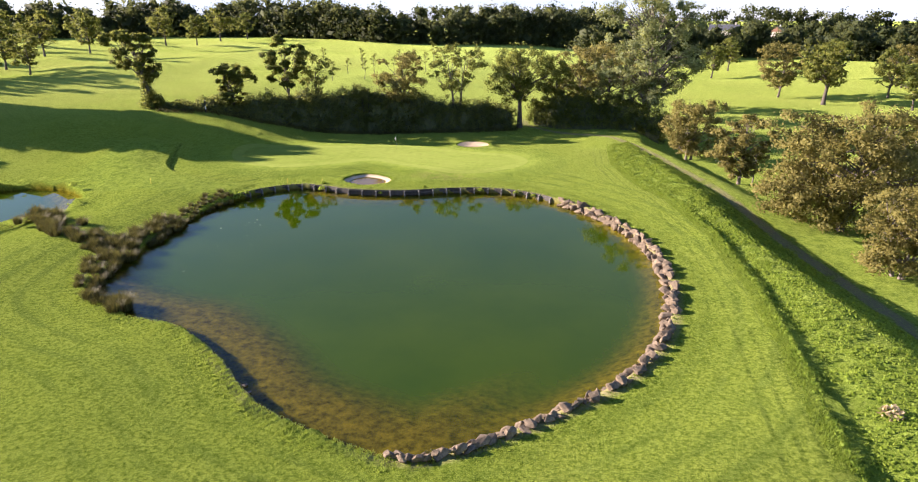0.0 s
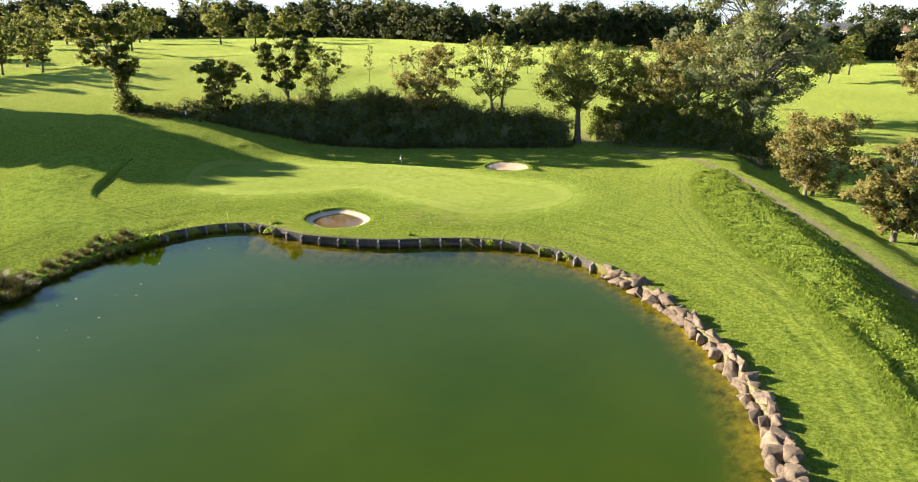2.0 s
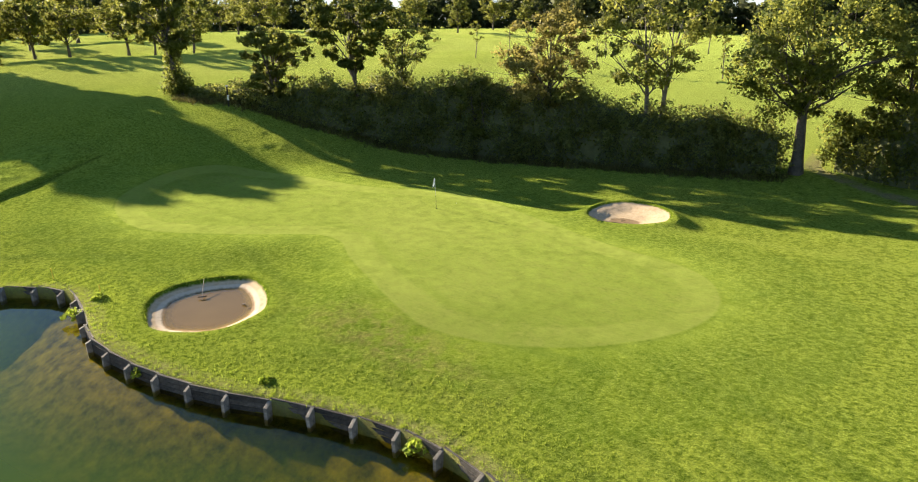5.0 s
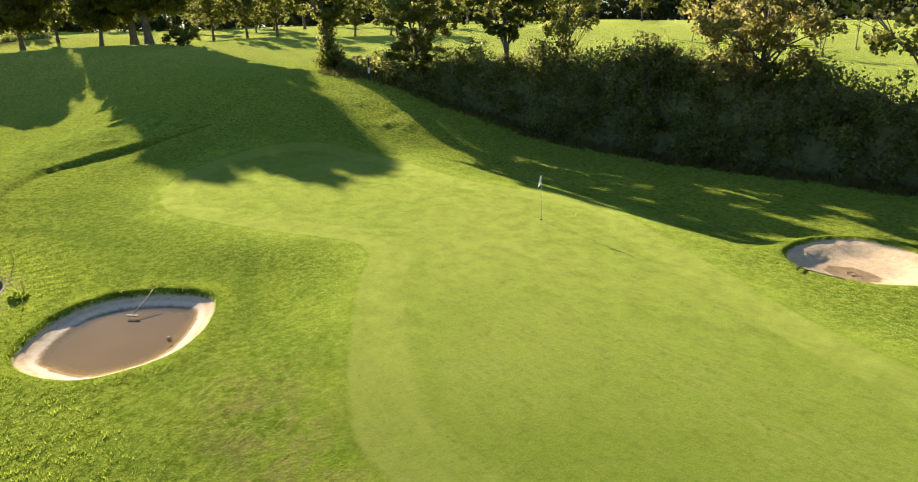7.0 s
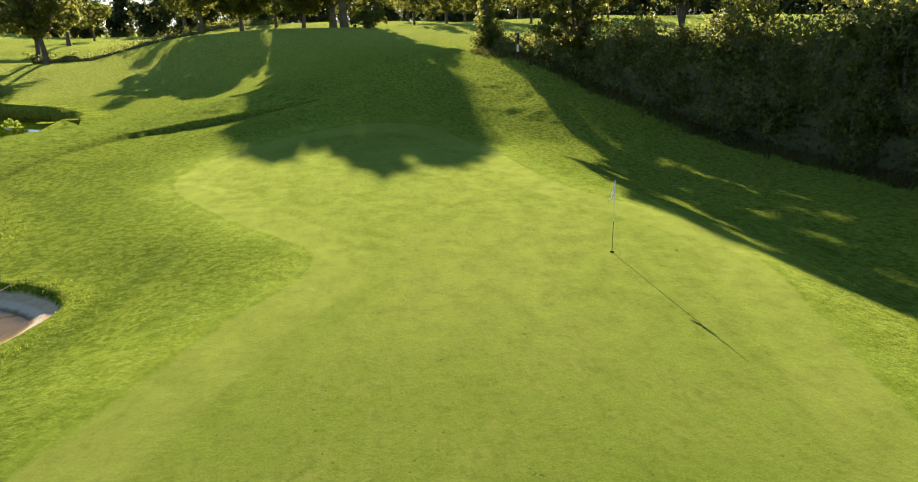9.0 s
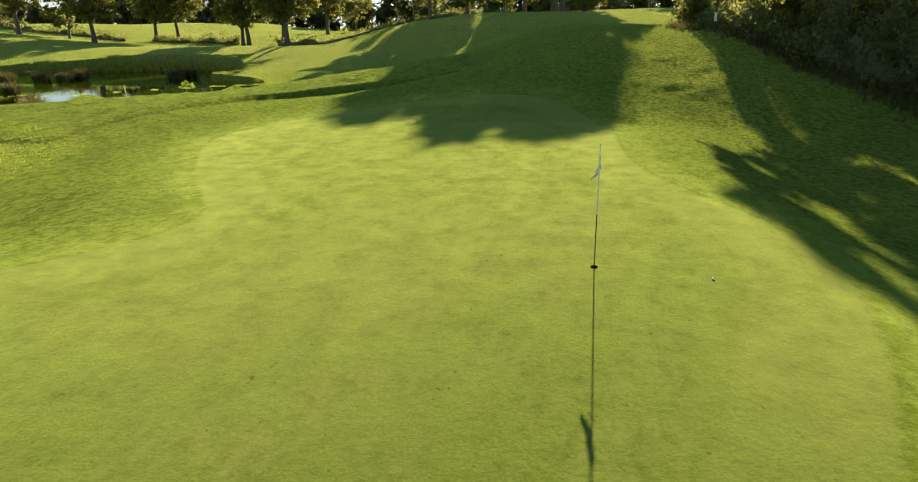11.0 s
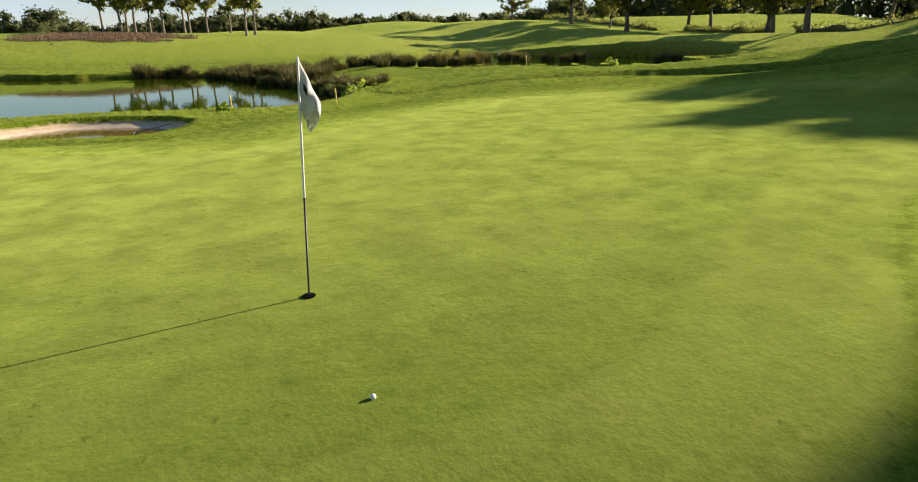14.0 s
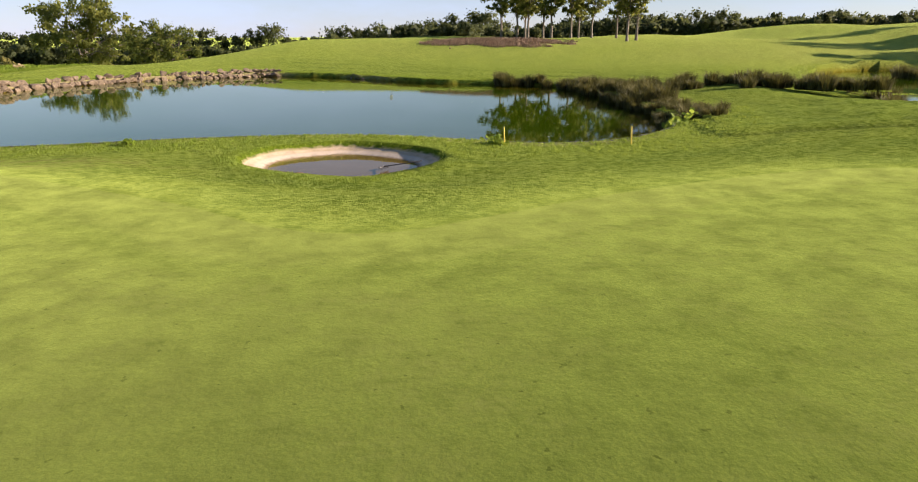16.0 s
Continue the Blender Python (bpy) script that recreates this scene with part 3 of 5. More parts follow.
def make_tree(name, seed, height, spread, stem, leaf, bark, label, count=6000, size=0.3, trunks=1, lean=(0, 0), lobes_n=16, thick=0.24, low=0.3, group="", slim=1.0, category="tree"):
    """A tree at the origin: stem is the bare trunk's height, spread the crown's width, low where the crown begins in parts of the height."""
    rng = np.random.default_rng(seed)
    ob = thing(name, (0, 0, 0), label, category, group)
    lines, lobes = [], []
    cz, rz = height * (1 + low) / 2, height * (1 - low) / 2
    for k in range(lobes_n):
        a = k * 2.4 + rng.uniform(-0.5, 0.5)
        h = -0.95 + 1.72 * ((k + 0.5) / lobes_n) + rng.uniform(-0.14, 0.14)
        w = math.sqrt(max(0.12, 1 - h * h)) * rng.uniform(0.5, 1.08) * (1 if k % 5 else 0.35)
        r = spread * rng.uniform(0.09, 0.22) * slim
        x, y, z = math.cos(a) * w * spread / 2 + lean[0] * (0.5 + h / 2), math.sin(a) * w * spread / 2 + lean[1] * (0.5 + h / 2), cz + h * rz * 0.84
        lobes.append((x, y, z, r, r, r * rng.uniform(0.55, 0.8)))
    for t in range(trunks):
        a = rng.uniform(0, 6.28)
        off = 0 if trunks == 1 else spread * 0.06
        bx, by = math.cos(a + t * 2.6) * off, math.sin(a + t * 2.6) * off
        tx, ty = lean[0] * 0.7 + bx * 4, lean[1] * 0.7 + by * 4
        top = height * 0.80
        trunk = []
        for i in range(9):
            f = i / 8
            wig = 0.02 * height * math.sin(f * 5 + a)
            trunk.append((bx + (tx - bx) * f ** 1.3 + wig * math.cos(a), by + (ty - by) * f ** 1.3 + wig * math.sin(a), -0.25 + top * f, thick / math.sqrt(trunks) * (1.35 - 1.2 * f if i else 1.7)))
        lines.append(trunk)
        for k, (x, y, z, r, _, _) in enumerate(lobes):
            if k % trunks != t:
                continue
            f = min(0.9, max(stem / height, (z / height) * 0.72))
            i = f * 8 * (height / top) if top else 0
            i = min(7.9, max(0.5, i))
            p0, p1 = np.array(trunk[int(i)]), np.array(trunk[int(i) + 1])
            s = p0 + (p1 - p0) * (i - int(i))
            e = np.array((x, y, z))
            mid = s[:3] * 0.5 + e * 0.5 + np.array((0, 0, 0.08 * height * rng.uniform(-0.3, 1)))
            lines.append([(*s[:3], s[3] * 0.55), (*(s[:3] * 0.7 + mid * 0.3), s[3] * 0.45), (*mid, s[3] * 0.30), (*(mid * 0.4 + e * 0.6), s[3] * 0.18), (*e, s[3] * 0.07 + 0.008)])
            for _ in range(3):
                q = e + rng.normal(size=3) * r * 0.6
                lines.append([(*mid, s[3] * 0.18), (*((mid + q) / 2 + rng.normal(size=3) * 0.15), s[3] * 0.1), (*q, 0.01)])
    v, f = tube(lines, 5)
    part("trunk", soup("trunk", v, f, bark, True), ob)
    if "course" not in group and "meadow" not in group and "fairway" not in group:
        count, size = count * 1.25, size * 0.88
    pts, face = blobs(rng, lobes, int(count * 1.35), 9, 0.29)
    keep = pts[:, 2] > stem * 0.55
    v, f = leaves(pts[keep], size * 0.9, rng, face=face[keep])
    part("crown", soup("crown", v, f, leaf, normals=np.repeat(face[keep], 4, axis=0)), ob)
    return ob


def put(ob, x, y, turn=0.0, scale=1.0, first=False, dz=0.0, tall=1.0):
    """A thing moved to, or copied to, its place on the turf."""
    m = pose(x, y, float(lie(x, y)) + dz, 0, 0, turn) @ Matrix.Diagonal((scale, scale, scale * tall, 1))
    if first:
        ob.matrix_basis = m
        return ob
    return copy_thing_at(ob, m)


def copy_thing_at(ob, m):
    old = ob.matrix_basis.copy()
    ob.matrix_basis = Matrix()
    made = copy_thing(ob, m)
    ob.matrix_basis = old
    return made


# ---- ground ----
def build_ground():
    rng = np.random.default_rng(5)

    def grid(x0, x1, y0, y1, step, hole=None):
        x, y = np.meshgrid(np.arange(x0, x1, step), np.arange(y0, y1, step))
        p = np.stack([x.ravel(), y.ravel()], axis=1) + rng.uniform(-0.22, 0.22, (x.size, 2)) * step
        if hole:
            p = p[~((p[:, 0] > hole[0]) & (p[:, 0] < hole[1]) & (p[:, 1] > hole[2]) & (p[:, 1] < hole[3]))]
        return p

    near, mid, wide = (-62, 22, 70, 112), (-80, 38, -6, 132), (-240, 140, -80, 320)
    sets = [grid(*near, 0.5), grid(*mid, 1.2, near), grid(*wide, 5, mid), grid(-1000, 1000, -1000, 1000, 40, wide), grid(-4400, 4400, -4400, 4400, 400, (-1000, 1000, -1000, 1000))]
    p = np.concatenate(sets)
    loops = []
    for loop, inset in ((POND_LOOP, 0.05), (POOL_LOOP, 0.3), (WEST_LOOP, 0.16), (EAST_LOOP, 0.16)):
        nxt, prv = np.roll(loop, -1, axis=0), np.roll(loop, 1, axis=0)
        t = nxt - prv
        n = np.stack([-t[:, 1], t[:, 0]], axis=1) / np.linalg.norm(t, axis=1)[:, None]
        test = signed(loop, *(loop + n * 0.05).T)
        n *= np.where(test < 0, 1, -1)[:, None]
        loops += [loop, loop + n * inset]
        keep = np.abs(signed(loop, p[:, 0], p[:, 1])) > max(0.22, inset * 1.4)
        p = p[keep]
    lip_at = np.linspace(0, 1, 70)
    lip_s = np.linspace(0, 1, len(LIP))
    lip = np.stack([np.interp(lip_at, lip_s, [q[k] for q in LIP]) for k in range(2)], axis=1)
    lip_way = np.gradient(lip, axis=0)
    lip_out = np.stack([lip_way[:, 1], -lip_way[:, 0]], axis=1) / np.linalg.norm(lip_way, axis=1)[:, None]
    lip_out *= np.where(signed(np.array(LIP_BACK), *(lip + lip_out * 0.3).T) < 0, 1, -1)[:, None]
    p = p[along(LIP, p[:, 0], p[:, 1]) > 1.1]
    p = np.concatenate([p] + [lip + lip_out * o for o in (-0.9, -0.45, -0.02, 0.3, 0.6, 0.92)])
    verts, edges = [Vector(q) for q in p], []
    for loop in loops:
        base = len(verts)
        verts += [Vector(q) for q in loop]
        edges += [(base + i, base + (i + 1) % len(loop)) for i in range(len(loop))]
    out, _, tris, *_ = delaunay_2d_cdt(verts, edges, [], 0, 1e-4, False)
    xy = np.array([tuple(v) for v in out])
    x, y = xy.T
    z = lie(x, y)
    wild = np.maximum.reduce([
        ramp(-0.5, 0.5, x - np.interp(y, VERGE_Y, VERGE_X)) * ramp(112, 108, y) * ramp(0.8, 1.6, along(PATH_LINE, x, y)),
        ramp(112, 116, y) * ramp(126, 121, y) * 0.6 * ramp(-60, -50, x),
        0.7 * ramp(1.5, 0.6, signed(POND_LOOP[::2], x, y)) * ramp(4, -2, x) * ramp(52, 44, y),
        0.85 * ramp(0, -2, signed(np.array(LIP_BACK), x, y)) * ramp(-66, -56, x) * ramp(66, 71, y)])
    rough = ramp(0.4, 3.0, signed(GREEN_LOOP[::2], x, y))
    bumps = np.array([noise.noise((a * 0.9, b * 0.9, 0)) + 0.5 * noise.noise((a * 2.3, b * 2.3, 3)) for a, b in xy])
    z += bumps * (0.025 + 0.15 * wild + 0.11 * np.exp(-((x + 50) / 7) ** 2 - ((y - 103) / 3.5) ** 2)) * rough * ramp(300, 60, np.hypot(x + 20, y - 75))
    pond, pool, west, east = (signed(l, x, y) for l in (POND_LOOP, POOL_LOOP, WEST_LOOP, EAST_LOOP))
    water_in = np.maximum(-pond, -pool)
    gentle = ramp(3, -5, x) * ramp(52, 44, y)
    soft_bank = 0.6 * ramp(1.1, 0, pond) * ramp(2, -6, x) * ramp(52, 44, y) + 1.3 * ramp(9, 0, pool)
    z -= 0.45 * np.clip(soft_bank, 0, 1.3) * (water_in < 0)
    inside = water_in > 0.02
    shelf = gentle * (0.10 + 1.5 * ramp(2.5, 9, water_in)) + (1 - gentle) * (0.18 + 1.4 * ramp(0, 4.0, water_in))
    z = np.where(inside, WATER - shelf + 0.07 * bumps, z)
    for d, deep in ((west, 0.36), (east, 0.42)):
        rim = ramp(1.2, 0, d) * (d >= -0.01) * 0.05
        z += np.where(d > -0.08, rim, 0)
        cut = 0.14 + deep * ramp(0.1, 1.5, -d)
        z = np.where(d < -0.08, z - cut + 0.02 * bumps, z)
    me = bpy.data.meshes.new("ground")
    me.from_pydata(np.stack([x, y, z], axis=1).tolist(), [], [tuple(t) for t in tris])
    me.update()
    if sum(q.normal.z for q in me.polygons) < 0:
        me.flip_normals()
    me.materials.append(TURF)
    me.shade_smooth()
    # groove mask: the drag mark, and the painted shadow line along the lip
    for key, value in (("green", signed(GREEN_LOOP, x, y)), ("sand", np.minimum(west, east)), ("dirt", along(PATH_LINE, x, y)), ("wild", wild),
                       ("shore", pond), ("verge", x - np.interp(y, VERGE_Y, VERGE_X) - 60 * ramp(106, 112, y)),
                       ("dry", ramp(-9, -4, x) * ramp(74, 70, y) + 0.55 * ramp(70, 74, y) * ramp(-36, -30, x) + 0.6 * ramp(-12, -15, x) * ramp(36, 32, y)), ("heath", heath(x, y)), ("meadow", ramp(123, 127, y) * ramp(-62, -52, x) * ramp(40, 24, x)), ("bed", inside * 1.0), ("groove_lip_shade", np.minimum(along(DRAG, x, y), 0.45 * along(LIP, x, y) + 0.03)), ("rim", west), ("scuffed", np.exp(-((x + 11.5 + 0.9 * (y - 81)) / 4.5) ** 2 - ((y - 81.2) / 1.6) ** 2)), ("parched_sunlit", ramp(45, 95, np.hypot(x + 15, y - 75)) * (1 - 0.6 * ramp(0, 40, x) * ramp(105, 140, y))), ("wet", np.minimum(west, np.hypot(x + 10.2, (y - 103.4) * 1.3) - 1.75))):
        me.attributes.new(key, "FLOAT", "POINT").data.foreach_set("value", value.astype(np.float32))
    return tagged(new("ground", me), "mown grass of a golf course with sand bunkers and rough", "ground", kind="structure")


ground = build_ground()


def water_sheet(name, loop, z, material, label, fade, reach=0.0, shallow=None):
    """A level sheet inside a loop; depth stored on it drives how murky it is."""
    lo, hi = loop.min(axis=0), loop.max(axis=0)
    step = max(0.3, (hi - lo).max() / 70)
    gx, gy = np.meshgrid(np.arange(lo[0], hi[0], step), np.arange(lo[1], hi[1], step))
    p = np.stack([gx.ravel(), gy.ravel()], axis=1)
    p = p[signed(loop, *p.T) < -step * 0.4]
    verts = [Vector(q) for q in loop] + [Vector(q) for q in p]
    n = len(loop)
    out, _, tris, *_ = delaunay_2d_cdt(verts, [(i, (i + 1) % n) for i in range(n)], [list(range(n))], 1, 1e-4, False)
    xy = np.array([tuple(v) for v in out])
    me = bpy.data.meshes.new(name)
    me.from_pydata([(a, b, z) for a, b in xy], [], [tuple(t) for t in tris])
    me.update()
    if sum(q.normal.z for q in me.polygons) < 0:
        me.flip_normals()
    me.materials.append(material)
    d = -signed(loop, *xy.T)
    if shallow:
        near, shelf = shallow(xy[:, 0], xy[:, 1])
        deep = ramp(*fade, d * (1 - 0.55 * near)) * (1 - shelf) + (0.12 + 0.88 * ramp(2.6, 6.2, d)) * shelf
    else:
        deep = ramp(*fade, d)
    me.attributes.new("depth", "FLOAT", "POINT").data.foreach_set("value", deep.astype(np.float32))
    ob = tagged(new(name, me), label, "water", kind="structure")
    ob.visible_shadow = False
    return ob


water_sheet("water_pond", POND_LOOP, WATER, POND_WATER, "still green pond water, brown over the shallows", (-0.25, 3.0), shallow=lambda x, y: (ramp(62, 70, y) * ramp(4, -4, x), ramp(3, -5, x) * ramp(52, 44, y)))
water_sheet("water_pool", POOL_LOOP, WATER, POND_WATER, "still dark water of a second pond", (0.3, 5))


def lobe_line(line, step):
    """Points along an open line, a step apart, with their directions."""
    line = np.array(line, float)
    seg = np.linalg.norm(np.diff(line, axis=0), axis=1)
    s = np.concatenate([[0], np.cumsum(seg)])
    t = np.arange(0, s[-1], step)
    p = np.stack([np.interp(t, s, line[:, k]) for k in range(2)], axis=1)
    q = np.stack([np.interp(t + 0.1, s, line[:, k]) for k in range(2)], axis=1)
    r = np.stack([np.interp(t - 0.1, s, line[:, k]) for k in range(2)], axis=1)
    d = q - r
    return p, d / np.linalg.norm(d, axis=1)[:, None]


# ---- retaining wall of the pond ----
def arc_of(loop, start, end):
    """The stretch of a loop from the vertex nearest to start, on in its order, to that nearest to end."""
    a, b = (int(np.argmin(np.hypot(*(loop - np.array(q)).T))) for q in (start, end))
    idx = np.arange(a, b if b > a else b + len(loop)) % len(loop)
    return loop[idx]


def box(sx, sy, sz, bevel=0.01):
    bm = bmesh.new()
    bmesh.ops.create_cube(bm, size=1, matrix=Matrix.Diagonal((sx, sy, sz, 1)))
    if bevel:
        bmesh.ops.bevel(bm, geom=bm.edges[:], offset=bevel, segments=1, affect="EDGES")
    return bm


def build_wall():
    wall = thing("retaining_wall", (-14, 74, WATER), "weathered grey timber sleeper wall with upright posts along the pond", "retaining wall", kind="structure")
    inv = wall.matrix_basis.inverted()
    rng = np.random.default_rng(3)
    line = arc_of(POND_LOOP, (2.2, 73.8), (-34.4, 71.0))
    pts, way = lobe_line(line, 1.72)
    boards, post_mesh = [], None
    for k in range(4):
        boards.append(from_bm("plank", box(1.74, 0.08 + 0.012 * (k % 3), 0.205, 0.012), PLANK))
    bm = box(0.14, 0.40, 1.05, 0.012)
    for v in bm.verts:
        if v.co.z > 0.4 and v.co.y < 0:
            v.co.z -= 0.17
    post_mesh = from_bm("post", bm, POST)
    for i, ((x, y), (dx, dy)) in enumerate(zip(pts, way)):
        turn = math.degrees(math.atan2(dy, dx)) + 180
        mx, my = x + dx * 0.86, y + dy * 0.86
        for row in range(4):
            m = inv @ pose(mx, my, WATER - 0.12 + 0.212 * row, rng.uniform(-2, 2), rng.uniform(-0.5, 0.5), turn + rng.uniform(-1, 1))
            part("plank", boards[(i * 2 + row) % 4], wall, m=m)
        inx, iny = dy, -dx
        if signed(POND_LOOP, np.array([x + inx * 0.1]), np.array([y + iny * 0.1]))[0] > 0:
            inx, iny = -inx, -iny
        face = math.degrees(math.atan2(-inx, iny)) + 180
        part("post", post_mesh, wall, m=inv @ pose(x + inx * 0.17, y + iny * 0.17, WATER + 0.085, rng.uniform(-3, 3), rng.uniform(-3, 3), face))
    return wall


build_wall()


def boulder_mesh(seed):
    rng = np.random.default_rng(seed)
    bm = bmesh.new()
    pts = rng.normal(size=(12, 3))
    pts /= np.linalg.norm(pts, axis=1)[:, None]
    pts *= rng.uniform(0.42, 0.62, (12, 1))
    pts *= (1.0, 0.72, 0.62)
    for q in pts:
        bm.verts.new(q)
    bmesh.ops.convex_hull(bm, input=bm.verts[:])
    bmesh.ops.delete(bm, geom=[v for v in bm.verts if not v.link_faces], context="VERTS")
    bmesh.ops.bevel(bm, geom=bm.edges[:], offset=0.02, segments=1, affect="EDGES")
    return from_bm("stone", bm, STONE)


def build_boulders():
    edge = thing("boulder_edging", (6, 50, WATER), "row of pale brown boulders piled along the pond's edge", "boulders", kind="structure")
    inv = edge.matrix_basis.inverted()
    rng = np.random.default_rng(11)
    kinds = [boulder_mesh(s) for s in range(9)]
    line = arc_of(POND_LOOP, (-5.4, 25.7), (2.6, 73.4))
    s = 0.0
    pts, way = lobe_line(line, 0.05)
    for row, (off, lift, size) in enumerate(((-0.28, 0.12, 0.98), (0.20, 0.56, 0.90))):
        i = 0
        while i < len(pts):
            (x, y), (dx, dy) = pts[i], way[i]
            big = rng.uniform(0.8, 1.55) * size * (0.74 + 0.26 * ramp(30, 60, y))
            ox, oy = dy, -dx
            if signed(POND_LOOP, np.array([x + ox * 0.1]), np.array([y + oy * 0.1]))[0] < 0:
                ox, oy = -ox, -oy
            if row and rng.random() < 0.08:
                i += int(big / 0.05)
                continue
            o = off + rng.uniform(-0.12, 0.12)
            m = inv @ pose(x + ox * o, y + oy * o, WATER + lift + rng.uniform(-0.08, 0.1), rng.uniform(-22, 22), rng.uniform(-22, 22), math.degrees(math.atan2(dy, dx)) + rng.uniform(-25, 25)) @ Matrix.Diagonal((big, big * rng.uniform(0.9, 1.3), big * rng.uniform(0.85, 1.25), 1))
            part("stone", kinds[rng.integers(9)], edge, m=m)
            i += int(big * 0.6 / 0.05)
    return edge


build_boulders()


# ---- flag, hole and ball ----
def build_flag():
    x, y = -21.35, 97.31
    z = float(lie(x, y)) + 0.005
    flag = thing("flagstick", (x, y, z), "white and black golf flagstick with a limp grey-white flag", "flagstick")
    lean = pose(0, 0, 0, 0.4, -2.2, 0)
    v, f = tube([[(0, 0, -0.12, 0.0095), (0, 0, 0.93, 0.0095)]], 10)
    part("lower_pole", soup("lower_pole", v, f, BLACK, True), flag, "black lower half of the pole", lean)
    v, f = tube([[(0, 0, 0.93, 0.011), (0, 0, 2.12, 0.009), (0, 0, 2.14, 0.004)]], 10)
    part("upper_pole", soup("upper_pole", v, f, WHITE, True), flag, "white upper half of the pole", lean)
    # cloth hanging in one big fold: the upper fly corner has dropped, the lower one hangs below it
    nu, nv = 18, 16
    corner = {"hoist_top": (0.0, 0.0), "hoist_foot": (0.0, -0.40), "fly_top": (0.185, -0.39), "fly_foot": (0.118, -0.63)}

    def hang(a, b):
        """Out, depth and height of the cloth at a along the fly and b down the hoist."""
        p = [(1 - a) * ((1 - b) * corner["hoist_top"][k] + b * corner["hoist_foot"][k]) + a * ((1 - b) * corner["fly_top"][k] + b * corner["fly_foot"][k]) for k in range(2)]
        fold = 0.13 * a * b * b - 0.05 * a * math.sin(math.pi * min(1, b * 1.15)) + 0.018 * math.sin(a * 13 + b * 4) * a
        return 0.011 + p[0], fold, 2.11 + p[1]

    def sheet(name, a0, a1, b0, b1, off, material):
        verts = [hang(a0 + (a1 - a0) * i / nu, b0 + (b1 - b0) * j / nv) for i in range(nu + 1) for j in range(nv + 1)]
        verts = [(p, q + off, r) for p, q, r in verts]
        faces = [(i * (nv + 1) + j, i * (nv + 1) + j + 1, (i + 1) * (nv + 1) + j + 1, (i + 1) * (nv + 1) + j) for i in range(nu) for j in range(nv)]
        return soup(name, verts, faces, material, True)

    swing = lean @ pose(0, 0, 0, 0, 0, 180)
    cloth = part("flag_cloth", sheet("flag_cloth", 0, 1, 0, 1, 0, CLOTH), flag, "limp grey-white cloth with a dark mark", swing)
    part("mark", sheet("mark", 0.16, 0.34, 0.34, 0.50, 0.006, BLACK), cloth, "dark printed mark")
    part("mark", sheet("mark", 0.16, 0.34, 0.34, 0.50, -0.006, BLACK), cloth, "dark printed mark")
    sol = cloth.modifiers.new("thick", "SOLIDIFY")
    sol.thickness = 0.004
    # no opening is cut: a flat near-black disc stands in for the hole's shade
    bm = bmesh.new()
    bmesh.ops.create_cone(bm, cap_ends=True, segments=28, radius1=0.062, radius2=0.062, depth=0.008)
    part("cup_rim", from_bm("cup_rim", bm, HOLE), flag, "flat dark disc standing in for the shade in the hole", pose(0, 0, 0.002))
    return flag


build_flag()


def build_ball():
    bm = bmesh.new()
    bmesh.ops.create_icosphere(bm, subdivisions=3, radius=0.0214)
    ob = new("golf_ball", from_bm("golf_ball", bm, WHITE, True))
    ob.location = (-21.03, 99.22, float(lie(-21.03, 99.22)) + 0.012)
    return tagged(ob, "small white golf ball lying on the green", "golf ball")


build_ball()


# ---- hedge ----
HEDGE = [(-65.5, 107.6), (-58, 109.2), (-50, 111.8), (-43, 115), (-34, 117.8), (-24, 119.8), (-14, 121.2), (-6.2, 123.6), (-4.5, 124.2)]
HEDGE_TOPS = ([-66, -59, -52, -44, -25, -14, -6, -4], [5.2, 5.0, 5.8, 6.4, 5.9, 4.7, 3.4, 2.6])


